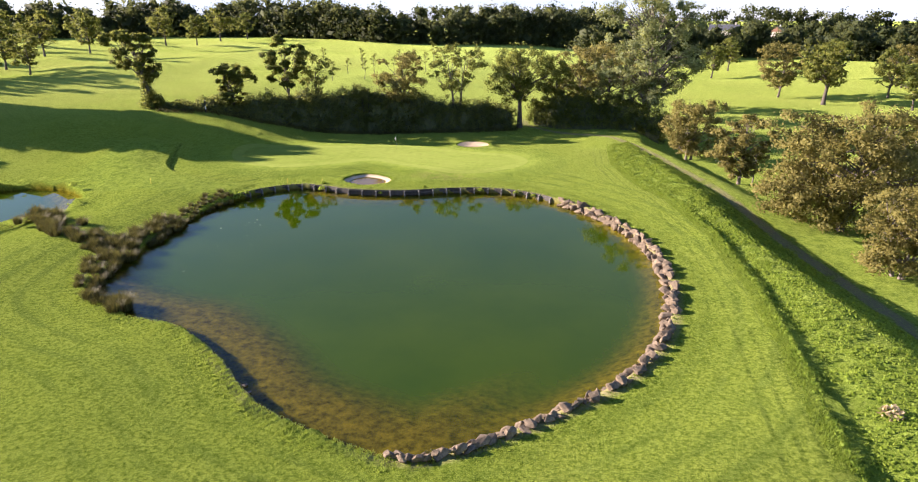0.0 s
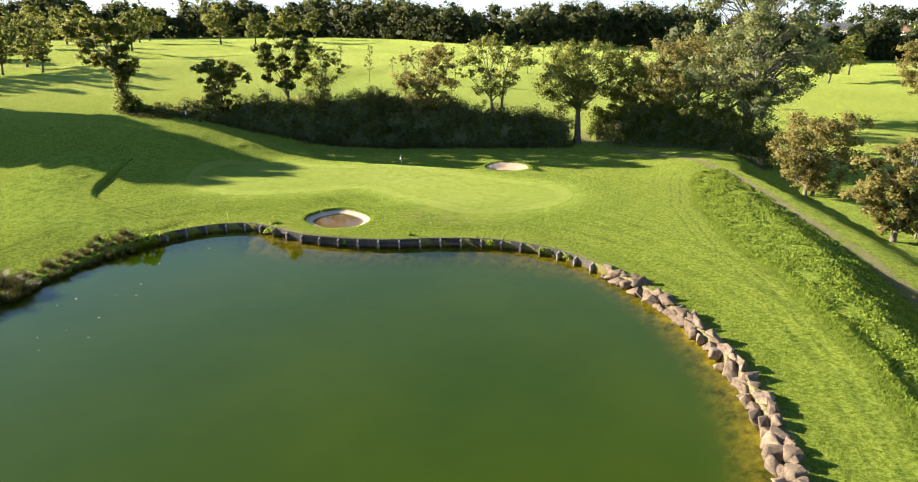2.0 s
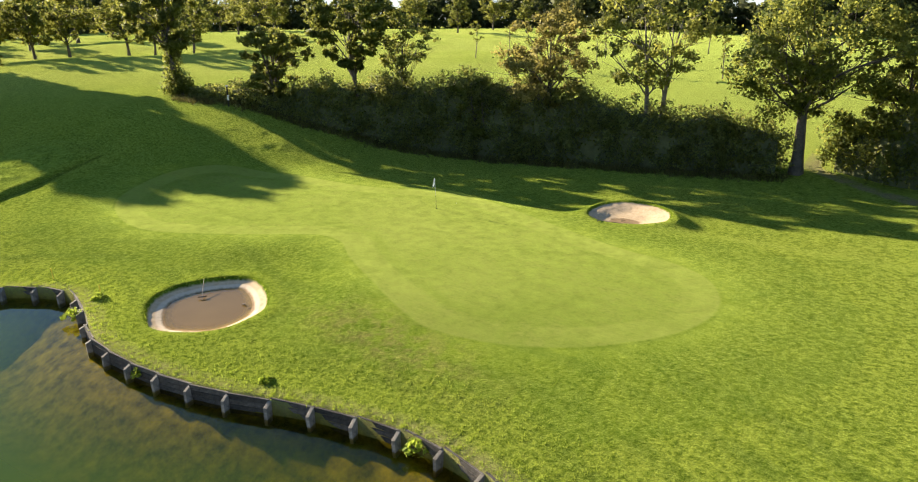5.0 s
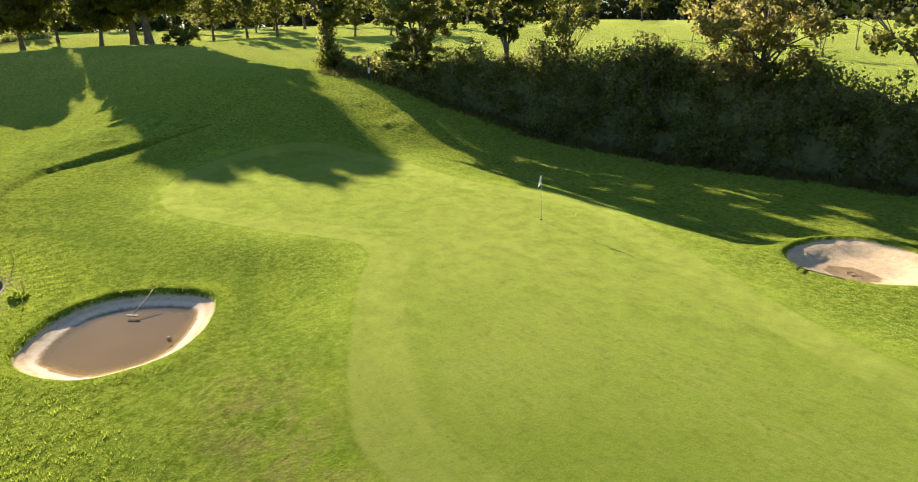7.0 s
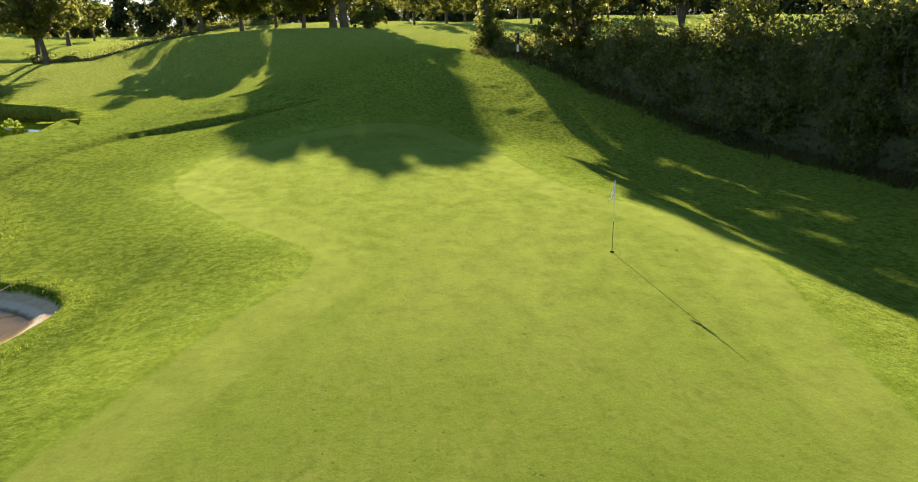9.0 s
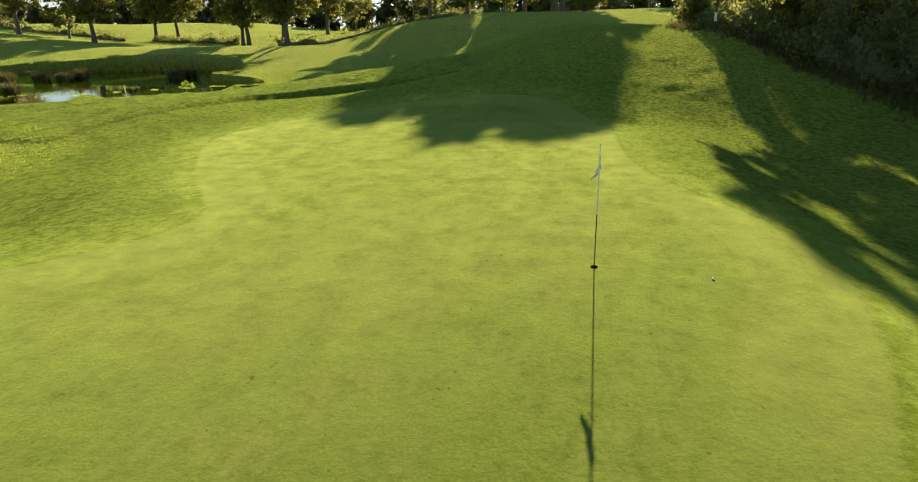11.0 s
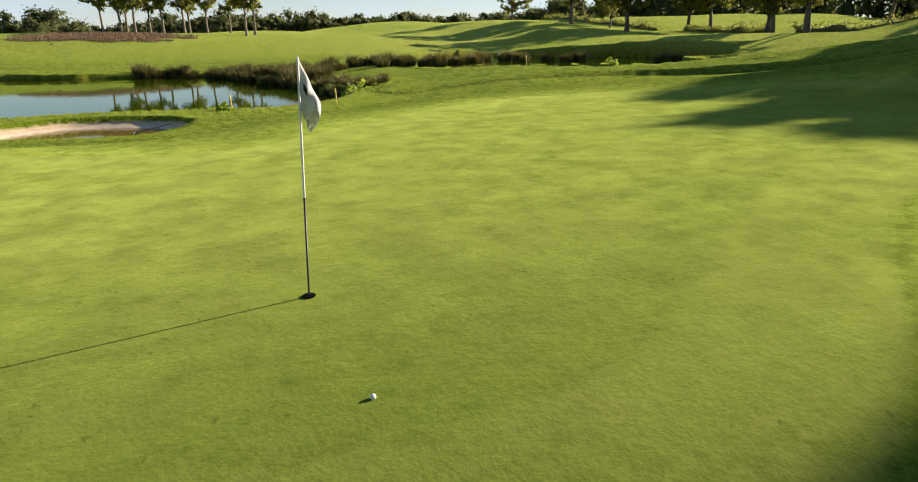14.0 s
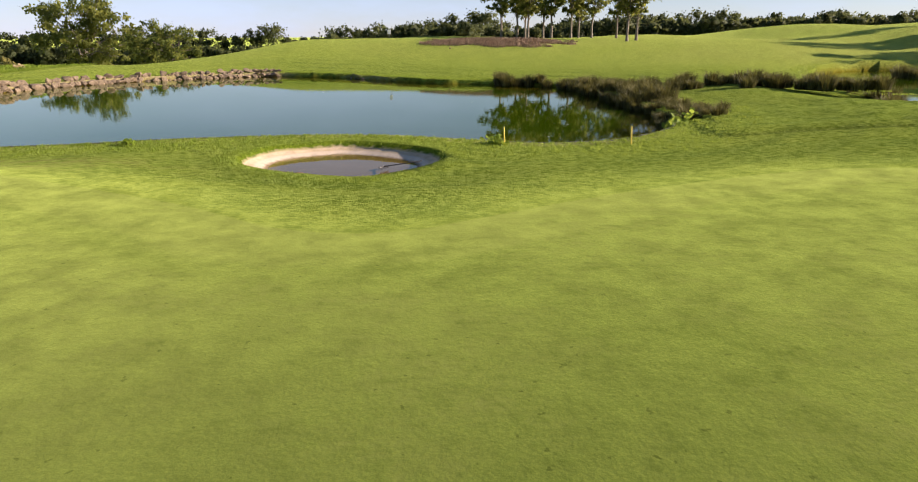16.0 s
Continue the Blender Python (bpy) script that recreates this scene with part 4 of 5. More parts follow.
def build_hedge(name, line, tops, label, seed, count, wide=2.5, leaf=BRAMBLE_LEAF):
    x, y = line[len(line) // 2]
    hedge = thing(name, (x, y, float(lie(x, y))), label, "hedge")
    inv = np.array(hedge.matrix_basis.translation)
    rng = np.random.default_rng(seed)
    pts, way = lobe_line(line, 1.1)
    lobes, verts, faces = [], [], []
    for i, ((x, y), (dx, dy)) in enumerate(zip(pts, way)):
        f = i / len(pts)
        g = float(lie(x, y))
        top = float(np.interp(x, *tops)) - g + 0.9 * noise.noise((x * 0.35, y * 0.35, 7)) + rng.uniform(-0.3, 0.4)
        top = max(0.8, top)
        for h in (0.22, 0.52, 0.82):
            w = wide * (1.05 - 0.5 * h) * min(1, 0.35 + f * 4)
            for side in (-1, 1):
                lobes.append((x - dy * side * w * 0.5 + rng.uniform(-0.5, 0.5), y + dx * side * w * 0.5 + rng.uniform(-0.5, 0.5), g + top * h + rng.uniform(-0.3, 0.3), rng.uniform(0.7, 1.4), w * 0.55 + rng.uniform(0, 0.4), top * 0.2 + 0.25))
        # solid core sheet; through leaf gaps its dark colour gives the inner shade
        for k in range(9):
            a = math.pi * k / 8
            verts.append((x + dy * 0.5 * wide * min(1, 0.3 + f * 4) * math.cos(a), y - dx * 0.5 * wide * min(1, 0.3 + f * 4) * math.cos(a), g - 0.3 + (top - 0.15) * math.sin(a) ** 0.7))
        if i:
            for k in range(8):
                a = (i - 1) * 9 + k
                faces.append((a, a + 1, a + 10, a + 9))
    part("thicket", soup("thicket", np.array(verts) - inv, faces, THICKET_SHADE, True), hedge, "inner core sheet, coloured dark for the hedge's inner shade")
    for i, ((x, y), (dx, dy)) in enumerate(zip(pts, way)):
        if rng.random() < 0.3 and i > 8:
            g, r = float(lie(x, y)), rng.uniform(0.5, 1.1)
            top = float(np.interp(x, *tops))
            lobes.append((x + rng.uniform(-0.6, 0.6), y + rng.uniform(-0.8, 0.8), top + rng.uniform(0, 0.9), r, r, r * 0.9))
    c, face = blobs(rng, lobes, count, 9, 0.40)
    v, f = leaves(c, 0.2, rng, face=face)
    tagged(part("foliage", soup("foliage", v - inv, f, leaf, normals=np.repeat(face, 4, axis=0)), hedge, "small dusty green leaves"), kind="stuff")
    return hedge


build_hedge("hedge", HEDGE, HEDGE_TOPS, "tall dense bramble and shrub hedge on a bank", 21, 125000)
build_hedge("undergrowth", [(-0.7, 126.4), (3, 125.6), (8, 124.4), (13, 123.4), (18, 121.8), (22.5, 119.4)], ([0, 4, 10, 16, 23], [3.6, 5.6, 5.0, 4.6, 2.2]), "dark dense undergrowth along the wood's edge", 22, 46000, 3.4, DARK_LEAF)

for k, low_line in enumerate(([(-141, -34), (-138.5, -26), (-133, -5), (-129, 13.5)], [(-134, 16.5), (-135.5, 25), (-134, 34)], [(-107, 54), (-112, 60), (-117, 65), (-127, 71.5), (-140, 78), (-158, 86)])):
    span_x = np.linspace(-170, -100, 71)
    span_y = np.interp(span_x, *zip(*sorted(low_line)))
    build_hedge("low_hedge", low_line, (span_x, lie(span_x, span_y) + 0.9), "low dark clipped hedge across the fairway", 300 + k, 5200, 1.0, DARK_LEAF)

# ---- trees by the hedge ----
ivy_tree = put(make_tree("ivy_tree", 31, 12.8, 7.4, 4.4, OLIVE_LEAF, BARK, "leaning ash with an ivy-clad trunk at the hedge's end", 12000, 0.30, lean=(-3.4, 0.4), low=0.33, thick=0.3), -66.9, 106.8, 0, 1.13, first=True)
rng = np.random.default_rng(310)
c, face = blobs(rng, [(-0.1 - 2.1 * h ** 1.3, 0.3 * h, 9.0 * h, 0.85 - 0.4 * h, 0.85 - 0.4 * h, 1.3) for h in (0.03, 0.14, 0.27, 0.40, 0.55, 0.7)] + [(0.9, 0.2, 0.9, 1.0, 0.9, 1.1), (-1.0, -0.3, 0.6, 0.8, 0.8, 0.8)], 5200, 14, 0.5)
v, f = leaves(c, 0.2, rng, face=face)
part("ivy", soup("ivy", v, f, DARK_LEAF, normals=np.repeat(face, 4, axis=0)), ivy_tree, "dark ivy wrapped round the trunk")
put(make_tree("hawthorn", 32, 9.2, 6.0, 2.0, OLIVE_LEAF, BARK, "open hawthorn growing out of the hedge", 9500, 0.25, trunks=2, low=0.15), -53, 110, 0, 1.16, first=True)
put(make_tree("field_maple", 33, 14.6, 6.2, 4.2, DARK_LEAF, BARK, "slender dark field maple growing out of the hedge", 13500, 0.28, low=0.36, lobes_n=18), -44.6, 113.4, 0, 1.1, first=True)
put(make_tree("young_ash", 34, 13.4, 6.4, 5.2, OLIVE_LEAF, BARK, "thin young ash with a light crown above the hedge", 2600, 0.26, low=0.45, thick=0.15), -40.2, 116.4, 0, 1.08, first=True)
put(make_tree("hazel_bush", 35, 8.4, 5.4, 0.8, DARK_LEAF, BARK, "dark hazel bush rising from the hedge", 4200, 0.24, trunks=3, low=0.15), -31.5, 118.0, 0, 1.1, first=True)
put(make_tree("red_oak", 36, 13.4, 8.0, 3.0, RUSSET_LEAF, BARK, "rounded oak turning brown in the hedge", 6200, 0.27, low=0.3, lobes_n=20), -24.9, 119.6, 0, 1.15, first=True)
put(make_tree("thin_birch", 37, 9.0, 4.6, 2.0, OLIVE_LEAF, PALE_BARK, "sparse young birch with thin stems in the hedge", 1200, 0.22, trunks=3, low=0.3, thick=0.09), -28.4, 119.4, first=True)
put(make_tree("pale_ash", 38, 15.4, 9.6, 6.0, OLIVE_LEAF, PALE_BARK, "pale ash with a forked bare trunk and thin crown", 4200, 0.28, trunks=2, low=0.42, thick=0.34), -15.2, 120.4, 0, 1.08, first=True)
put(make_tree("round_oak", 39, 15.6, 13.2, 4.8, DARK_LEAF, BARK, "broad dark green oak with a domed crown beside the gap", 11500, 0.30, low=0.34, lobes_n=26, thick=0.42), -3.5, 123.6, first=True)

# ---- wood east of the gap ----
put(make_tree("brown_beech", 41, 15.0, 10.5, 3.0, RUSSET_LEAF, BARK, "broad beech turning brown in a small wood", 7200, 0.31, low=0.22, lobes_n=22), 8.2, 132.5, first=True)
beech = bpy.data.objects["brown_beech"]
put(beech, 13.5, 150, 80, 1.0)
put(beech, 20, 163, 200, 0.95)
put(make_tree("dark_elm", 42, 12.5, 8.0, 1.6, DARK_LEAF, BARK, "dense dark elm at the wood's edge", 6500, 0.28, low=0.12, lobes_n=22), 3.4, 127.6, first=True)
put(make_tree("silver_willow", 43, 13.6, 8.0, 2.0, SILVER_LEAF, BARK, "grey-green willow in a small wood", 7200, 0.27, low=0.16, lobes_n=22), 13.2, 128.4, first=True)
put(make_tree("holly", 44, 7.0, 6.2, 0.6, DARK_LEAF, BARK, "dense dark holly under taller trees", 5200, 0.22, trunks=2, low=0.06), 9.0, 125.4, first=True)
put(make_tree("white_poplar", 45, 26.5, 15.0, 3.0, SILVER_LEAF, PALE_BARK, "very tall silver-leaved poplar with a ragged crown", 21000, 0.32, low=0.06, lobes_n=60, thick=0.5, slim=0.8), 20.0, 126.0, 0, 1.12, first=True)
put(make_tree("elder_bush", 46, 5.0, 5.6, 0.4, DARK_LEAF, BARK, "dark elder bush under a poplar", 3600, 0.2, trunks=3, low=0.06), 15.5, 123.8, first=True)

# ---- sycamores beside the path ----
SYC = "sycamore with tan autumn leaves beside the path"
put(make_tree("sycamore", 51, 9.6, 8.2, 1.2, RUSSET_LEAF, PALE_BARK, "two-stemmed " + SYC, 10500, 0.25, trunks=2, low=0.0, lobes_n=32, thick=0.2), 24.6, 107.0, 0, 1.18, first=True)
put(make_tree("sycamore", 52, 9.4, 6.2, 1.0, RUSSET_LEAF, PALE_BARK, "small " + SYC, 9500, 0.25, low=0.0, lobes_n=30, thick=0.18), 28.2, 91.2, 0, 1.15, first=True)
put(make_tree("sycamore", 53, 13.2, 12.5, 1.4, RUSSET_LEAF, BARK, "broad spreading " + SYC, 22000, 0.26, trunks=3, low=-0.02, lobes_n=40, thick=0.34), 32.4, 71.5, 0, 1.15, first=True)
put(make_tree("sycamore", 54, 9.4, 9.0, 1.6, RUSSET_LEAF, PALE_BARK, "low bushy " + SYC, 14000, 0.25, trunks=3, low=-0.02, lobes_n=40), 33.2, 58.6, first=True)
put(make_tree("bare_sapling", 55, 7.0, 3.0, 2.6, RUSSET_LEAF, PALE_BARK, "thin nearly bare sapling beside the path", 260, 0.22, low=0.4, thick=0.09), 30.4, 92.6, first=True)
put(make_tree("sycamore", 56, 11.5, 10.0, 2.0, RUSSET_LEAF, PALE_BARK, "leafy full " + SYC, 14000, 0.26, trunks=2, low=0.0, lobes_n=40), 41.5, 78.0, first=True)

# ---- trees on the course ----
ROW = "trees on the course"
oak_a = put(make_tree("park_oak", 61, 13.0, 10.5, 2.0, OLIVE_LEAF, BARK, "round-headed oak standing alone on mown grass", 3600, 0.44, low=0.17, lobes_n=22, group=ROW), -145, 179, first=True)
oak_b = put(make_tree("park_oak", 62, 12.0, 9.0, 2.0, DARK_LEAF, BARK, "dark oak standing alone on mown grass", 3600, 0.44, low=0.17, lobes_n=22, group=ROW), -144, 198, first=True)
syc_c = put(make_tree("park_maple", 63, 15.5, 12.5, 1.6, RUSSET_LEAF, BARK, "brown-leaved maple standing on the fairway's edge", 6000, 0.42, low=0.10, lobes_n=22, group=ROW), 63.9, 187, first=True)
ash_d = put(make_tree("park_ash", 64, 15.0, 11.5, 4.0, OLIVE_LEAF, BARK, "tall dense ash with a bare stem on mown grass", 27000, 0.55, low=0.2, lobes_n=46, group=ROW, thick=0.4), -112.6, 96.5, 20, 1.30, first=True)
ash_e = put(make_tree("park_ash", 164, 15.0, 11.0, 4.0, OLIVE_LEAF, BARK, "tall ash with a bare stem on mown grass", 5200, 0.5, low=0.26, lobes_n=30, group=ROW, thick=0.4), 71, 175, 60, 1.05, first=True)
for src, x, y, turn, s in ((oak_b, -134, 152, 40, 0.95), (oak_a, -150, 252, 80, 1.15), (oak_b, -150, 276, 10, 1.1), (oak_a, -157, 312, 200, 1.2), (oak_b, -158, 344, 150, 1.2),
                           (oak_a, -178, 196, 300, 1.0), (oak_b, -120, 143, 90, 0.8), (ash_d, -117.5, 95.2, 250, 1.25), (ash_d, -117, 90.6, 100, 0.72), (ash_e, -124, 74.2, 130, 0.75), (ash_d, -126.9, 80.2, 30, 0.8), (oak_b, -135.5, 85.8, 30, 0.9), (ash_e, -105.7, 55.9, 60, 0.8), (ash_e, -108.2, 54.6, 160, 0.75),
                           (oak_a, -125.5, 132, 20, 0.95), (oak_b, -124.2, 137, 120, 0.85), (oak_b, -130, 117, 220, 0.95), (oak_a, -129, 122.5, 320, 0.9), (oak_a, -132, 111, 70, 0.9),
                           (oak_b, 60, 246, 0, 1.0), (oak_a, 73, 275, 60, 1.0), (oak_a, 90, 184, 100, 0.95), (oak_b, 86, 164, 210, 0.9), (syc_c, 108, 215, 120, 0.9),
                           (ash_e, 96, 240, 30, 0.9), (oak_a, 118, 190, 310, 1.0), (oak_b, 130, 232, 50, 1.0),
                           (ash_e, -115, 3, 10, 0.8), (ash_e, -118, 14.8, 100, 0.85), (oak_b, -121, 8, 200, 0.7), (ash_e, -135.2, 16, 300, 0.8), (ash_e, -138.5, 18.4, 40, 0.85),
                           (ash_e, -119.9, 42.8, 70, 0.85), (ash_e, -122, 41, 170, 0.8), (ash_e, -155, 45, 240, 0.9), (oak_a, -187, 41, 20, 0.9), (oak_b, -112, -12, 90, 0.8), (oak_a, -150, 70, 0, 0.9), (ash_e, -175, 64, 90, 0.95),
                           (oak_b, -165, 84, 200, 0.9), (oak_a, -190, 104, 100, 0.95), (oak_b, -205, 130, 45, 1.0), (oak_a, -160, 128, 0, 0.9), (ash_e, -185, 150, 70, 0.9), (oak_b, -215, 175, 20, 1.0), (oak_a, -235, 90, 20, 1.0), (oak_b, -180, 118, 33, 1.1), (oak_a, -196, 145, 133, 1.05), (oak_a, -212, 112, 233, 1.1), (oak_b, -225, 150, 77, 1.1), (oak_a, -172, 160, 177, 0.95),
                           (oak_b, -190, 220, 277, 1.1), (oak_a, -215, 215, 17, 1.1), (oak_b, -185, 250, 117, 1.1), (oak_a, -205, 280, 217, 1.1), (oak_b, -240, 260, 317, 1.1)):
    put(src, x, y, turn, s)

put(make_tree("clipped_bush", 68, 2.6, 4.6, 0.2, DARK_LEAF, BARK, "low round dark bush on mown grass", 4200, 0.22, trunks=3, low=0.03), -102.7, 99.2, first=True)

# saplings in the north field
sap = put(make_tree("sapling", 65, 6.0, 2.2, 2.0, OLIVE_LEAF, PALE_BARK, "slim planted sapling in a meadow", 260, 0.24, low=0.35, thick=0.07, lobes_n=9, group="saplings in the meadow"), -44, 172, first=True)
rng = np.random.default_rng(8)
for k in range(22):
    put(sap, -66 + 11.5 * (k % 8) + rng.uniform(-2, 2), 165 + 17 * (k // 8) + rng.uniform(-3, 3), rng.uniform(0, 360), rng.uniform(0.8, 1.3))

# slender trees with bare stems on the south
pine = put(make_tree("slender_oak", 66, 11.0, 6.0, 3.0, OLIVE_LEAF, PALE_BARK, "slender tree with a straight bare stem on the fairway", 3400, 0.32, low=0.30, lobes_n=18, thick=0.17, group="slender trees on the fairway"), -50.6, 0.8, first=True)
for x, y, turn, s in ((-52.2, -0.5, 50, 0.95), (-41, -11, 100, 1.0), (-38, -16, 20, 1.05), (-44.5, -12, 210, 1.0), (-47.5, -9, 300, 0.95), (-36.5, -22, 130, 1.1), (-33.4, -18, 80, 1.0), (-42, -26, 10, 1.15), (-48, -24, 60, 1.1), (-54, -20, 190, 1.05), (-39.5, -34, 240, 1.2)):
    put(pine, x, y, turn, s)
put(make_tree("grey_oak", 67, 9.6, 9.0, 1.6, OLIVE_LEAF, PALE_BARK, "gnarled grey-stemmed oak behind the boulders", 6500, 0.30, trunks=2, low=0.12, lobes_n=24), 52.0, -45.0, 0, 2.0, first=True)
put(make_tree("low_oak", 68, 8.2, 9.0, 1.0, DARK_LEAF, BARK, "low dark bushy oak on falling ground", 5200, 0.32, trunks=2, low=0.08, lobes_n=22), 33.0, -38.0, 0, 1.45, first=True)
put(make_tree("tan_bush", 69, 3.6, 6.0, 0.3, RUSSET_LEAF, BARK, "low tan-leaved bush behind the boulders", 4000, 0.24, trunks=3, low=0.04), 58.0, -14.0, 0, 2.2, first=True)


# ---- far woods ----
def woods(name, line, step, high, depth, seed, label, material=FAR_LEAF, per=620, size=0.95):
    rng = np.random.default_rng(seed)
    pts, way = lobe_line(line, step)
    lobes = []
    for (x, y), (dx, dy) in zip(pts, way):
        for row in range(depth):
            ox, oy = -dy * (row - depth / 2) * 9 + rng.uniform(-3, 3), dx * (row - depth / 2) * 9 + rng.uniform(-3, 3)
            g = float(lie(x + ox, y + oy))
            h = high * rng.uniform(0.55, 1.05) * (1 + 0.3 * noise.noise((x / 40, y / 40, 3)))
            w = h * rng.uniform(0.30, 0.44)
            lobes += [(x + ox, y + oy, g + h * 0.15, w * 1.2, w * 1.2, h * 0.2), (x + ox, y + oy, g + h * 0.45, w * 1.1, w * 1.1, h * 0.26)]
            lobes += [(x + ox + w * rng.uniform(-0.7, 0.7), y + oy + w * rng.uniform(-0.7, 0.7), g + h * rng.uniform(0.6, 0.85), w * 0.6, w * 0.6, h * 0.17) for _ in range(3)]
    c, face = blobs(rng, lobes, per * len(pts) * depth, 10, 0.5)
    v, f = leaves(c, size, rng, face=face)
    core = np.repeat(np.array(lobes), 22, axis=0)
    inner = core[:, :3] + rng.normal(0, 0.32, (len(core), 3)) * core[:, 3:6]
    out = inner - core[:, :3] + rng.normal(size=inner.shape) * 0.3 + (0, 0, 0.3)
    out /= np.linalg.norm(out, axis=1)[:, None]
    v2, f2 = leaves(inner, 3.0, rng, face=out)
    v, f, face = np.concatenate([v, v2]), np.concatenate([f, f2 + len(v)]), np.concatenate([face, out])
    base = np.array((pts[0][0], pts[0][1], float(lie(*pts[0]))))
    ob = new(name, soup(name, v - base, f, material, normals=np.repeat(face, 4, axis=0)))
    ob.location = base
    return tagged(ob, label, "woods", kind="stuff")


woods("far_woods", [(-420, 250), (-330, 310), (-260, 350), (-228, 400), (-148, 392), (-72, 370), (-28, 408), (40, 440)], 9, 22, 3, 71, "dark wood of mixed trees along the north edge of the course")
woods("far_woods", [(20, 330), (60, 350), (110, 370), (150, 350), (200, 330), (280, 290), (380, 240)], 9, 17, 2, 72, "belt of mixed trees beyond the eastern fairway")
woods("far_woods", [(150, 430), (300, 380), (420, 300), (560, 160)], 11, 17, 2, 77, "mixed trees beyond the eastern fields", per=480, size=1.1)
woods("far_woods", [(-60, 520), (60, 560), (200, 540), (360, 480), (520, 380)], 14, 17, 2, 73, "distant belt of trees", per=330, size=1.4)
woods("far_woods", [(-300, -260), (-290, -120), (-265, -20), (-255, 60), (-270, 130), (-330, 200), (-400, 260)], 9, 18, 2, 74, "wood of mixed trees along the western edge of the course")
woods("far_woods", [(-420, -150), (-330, -190), (-230, -230), (-120, -250), (-30, -240), (60, -250), (170, -230), (300, -180)], 4.6, 11.5, 3, 75, "wood of mixed trees on the south", per=620)
woods("far_woods", [(-150, 820), (150, 850), (450, 760), (700, 600), (900, 350)], 17, 30, 2, 78, "far wooded rise beyond the fields", per=300, size=1.8)
woods("far_woods", [(-600, -420), (-300, -520), (0, -560), (300, -520), (560, -380)], 15, 26, 2, 76, "distant wooded ridge", per=300, size=1.7)


# ---- reeds and rushes ----
def tussock_mesh(seed, blades, height, spread, lean=0.6):
    rng = np.random.default_rng(seed)
    a, r = rng.uniform(0, 6.28, blades), spread * np.sqrt(rng.uniform(0, 1, blades))
    h = height * rng.uniform(0.55, 1.1, blades)
    base = np.stack([np.cos(a) * r * 0.55, np.sin(a) * r * 0.55, np.full(blades, -0.06)], axis=1)
    out = np.stack([np.cos(a), np.sin(a), np.zeros(blades)], axis=1) * (lean * rng.uniform(0.1, 1, blades) * r / spread)[:, None] * h[:, None]
    out += rng.normal(0, 0.1, (blades, 3)) * h[:, None]
    tip = base + out + np.stack([np.zeros(blades), np.zeros(blades), h], axis=1)
    mid = base * 0.45 + tip * 0.55 + np.stack([np.zeros(blades), np.zeros(blades), h * 0.12], axis=1) - out * 0.15
    side = np.stack([-np.sin(a), np.cos(a), np.zeros(blades)], axis=1) * (0.009 + 0.010 * height)
    v = np.stack([base - side, base + side, mid + side * 0.8, mid - side * 0.8, tip], axis=1)
    v = v.reshape(-1, 3)
    k = np.arange(blades)[:, None] * 5
    f = np.concatenate([k + np.array([[0, 1, 2, 3]]), k + np.array([[3, 2, 4, 4]])])
    quads, tris = f[:blades], f[blades:, :3]
    me = bpy.data.meshes.new("tussock")
    me.from_pydata(v.tolist(), [], quads.tolist() + tris.tolist())
    me.materials.append(REED_BLADE)
    return me


RUSH = [tussock_mesh(s, 380, 0.85, 0.8, 0.95) for s in range(5)]


def rush(x, y, z, s, k, label="brown and grey-green clump of rushes at the water's edge"):
    ob = new("rush_clump", RUSH[k % 5])
    ob.matrix_basis = pose(x, y, z, 0, 0, 77 * k) @ Matrix.Diagonal((s, s, s * (0.8 + 0.08 * (k % 5)), 1))
    return tagged(ob, label, "rushes", "rushes round the ponds")


rng = np.random.default_rng(17)
k = 0
west_bank, way = lobe_line(arc_of(POND_LOOP, (-35.0, 69.5), (-28, 38.8)), 0.95)
for (x, y), (dx, dy) in zip(west_bank, way):
    ox, oy = dy, -dx
    if signed(POND_LOOP, np.array([x + ox * 0.1]), np.array([y + oy * 0.1]))[0] < 0:
        ox, oy = -ox, -oy
    for row in range(3 if y > 46 else 2):
        if y < 42.5 and row:
            continue
        o = -0.1 + row * 0.95 + rng.uniform(-0.45, 0.45)
        px, py = x + ox * o, y + oy * o
        if rng.random() < (0.18 if y < 60 else 0.08):
            continue
        rush(px, py, WATER - 0.05 if o < 0 else float(lie(px, py)) - 0.1, rng.uniform(0.65, 1.4) if y < 60 else rng.uniform(0.45, 0.8), k)
        k += 1
for x, y, s in ((-29.6, 40.6, 1.3), (-29.0, 40.2, 1.1), (-30.3, 40.9, 1.0)):
    rush(x, y, WATER, s, k)
    k += 1
pool_edge, _ = lobe_line([(-53.4, 53.5), (-52.3, 57.0), (-51.2, 60.4)], 0.8)
for (x, y) in pool_edge:
    rush(x + rng.uniform(-0.8, 0.8), y + rng.uniform(-0.8, 0.8), WATER, rng.uniform(0.8, 1.5), k)
    k += 1
for i in range(46):
    a = rng.uniform(0, 1)
    x, y = -51 + a * 14 + rng.uniform(-1, 1), 57.5 - a * 6 + rng.uniform(-1.8, 1.8)
    rush(x, y, float(lie(x, y)) - 0.05, rng.uniform(0.6, 1.25), k)
    k += 1
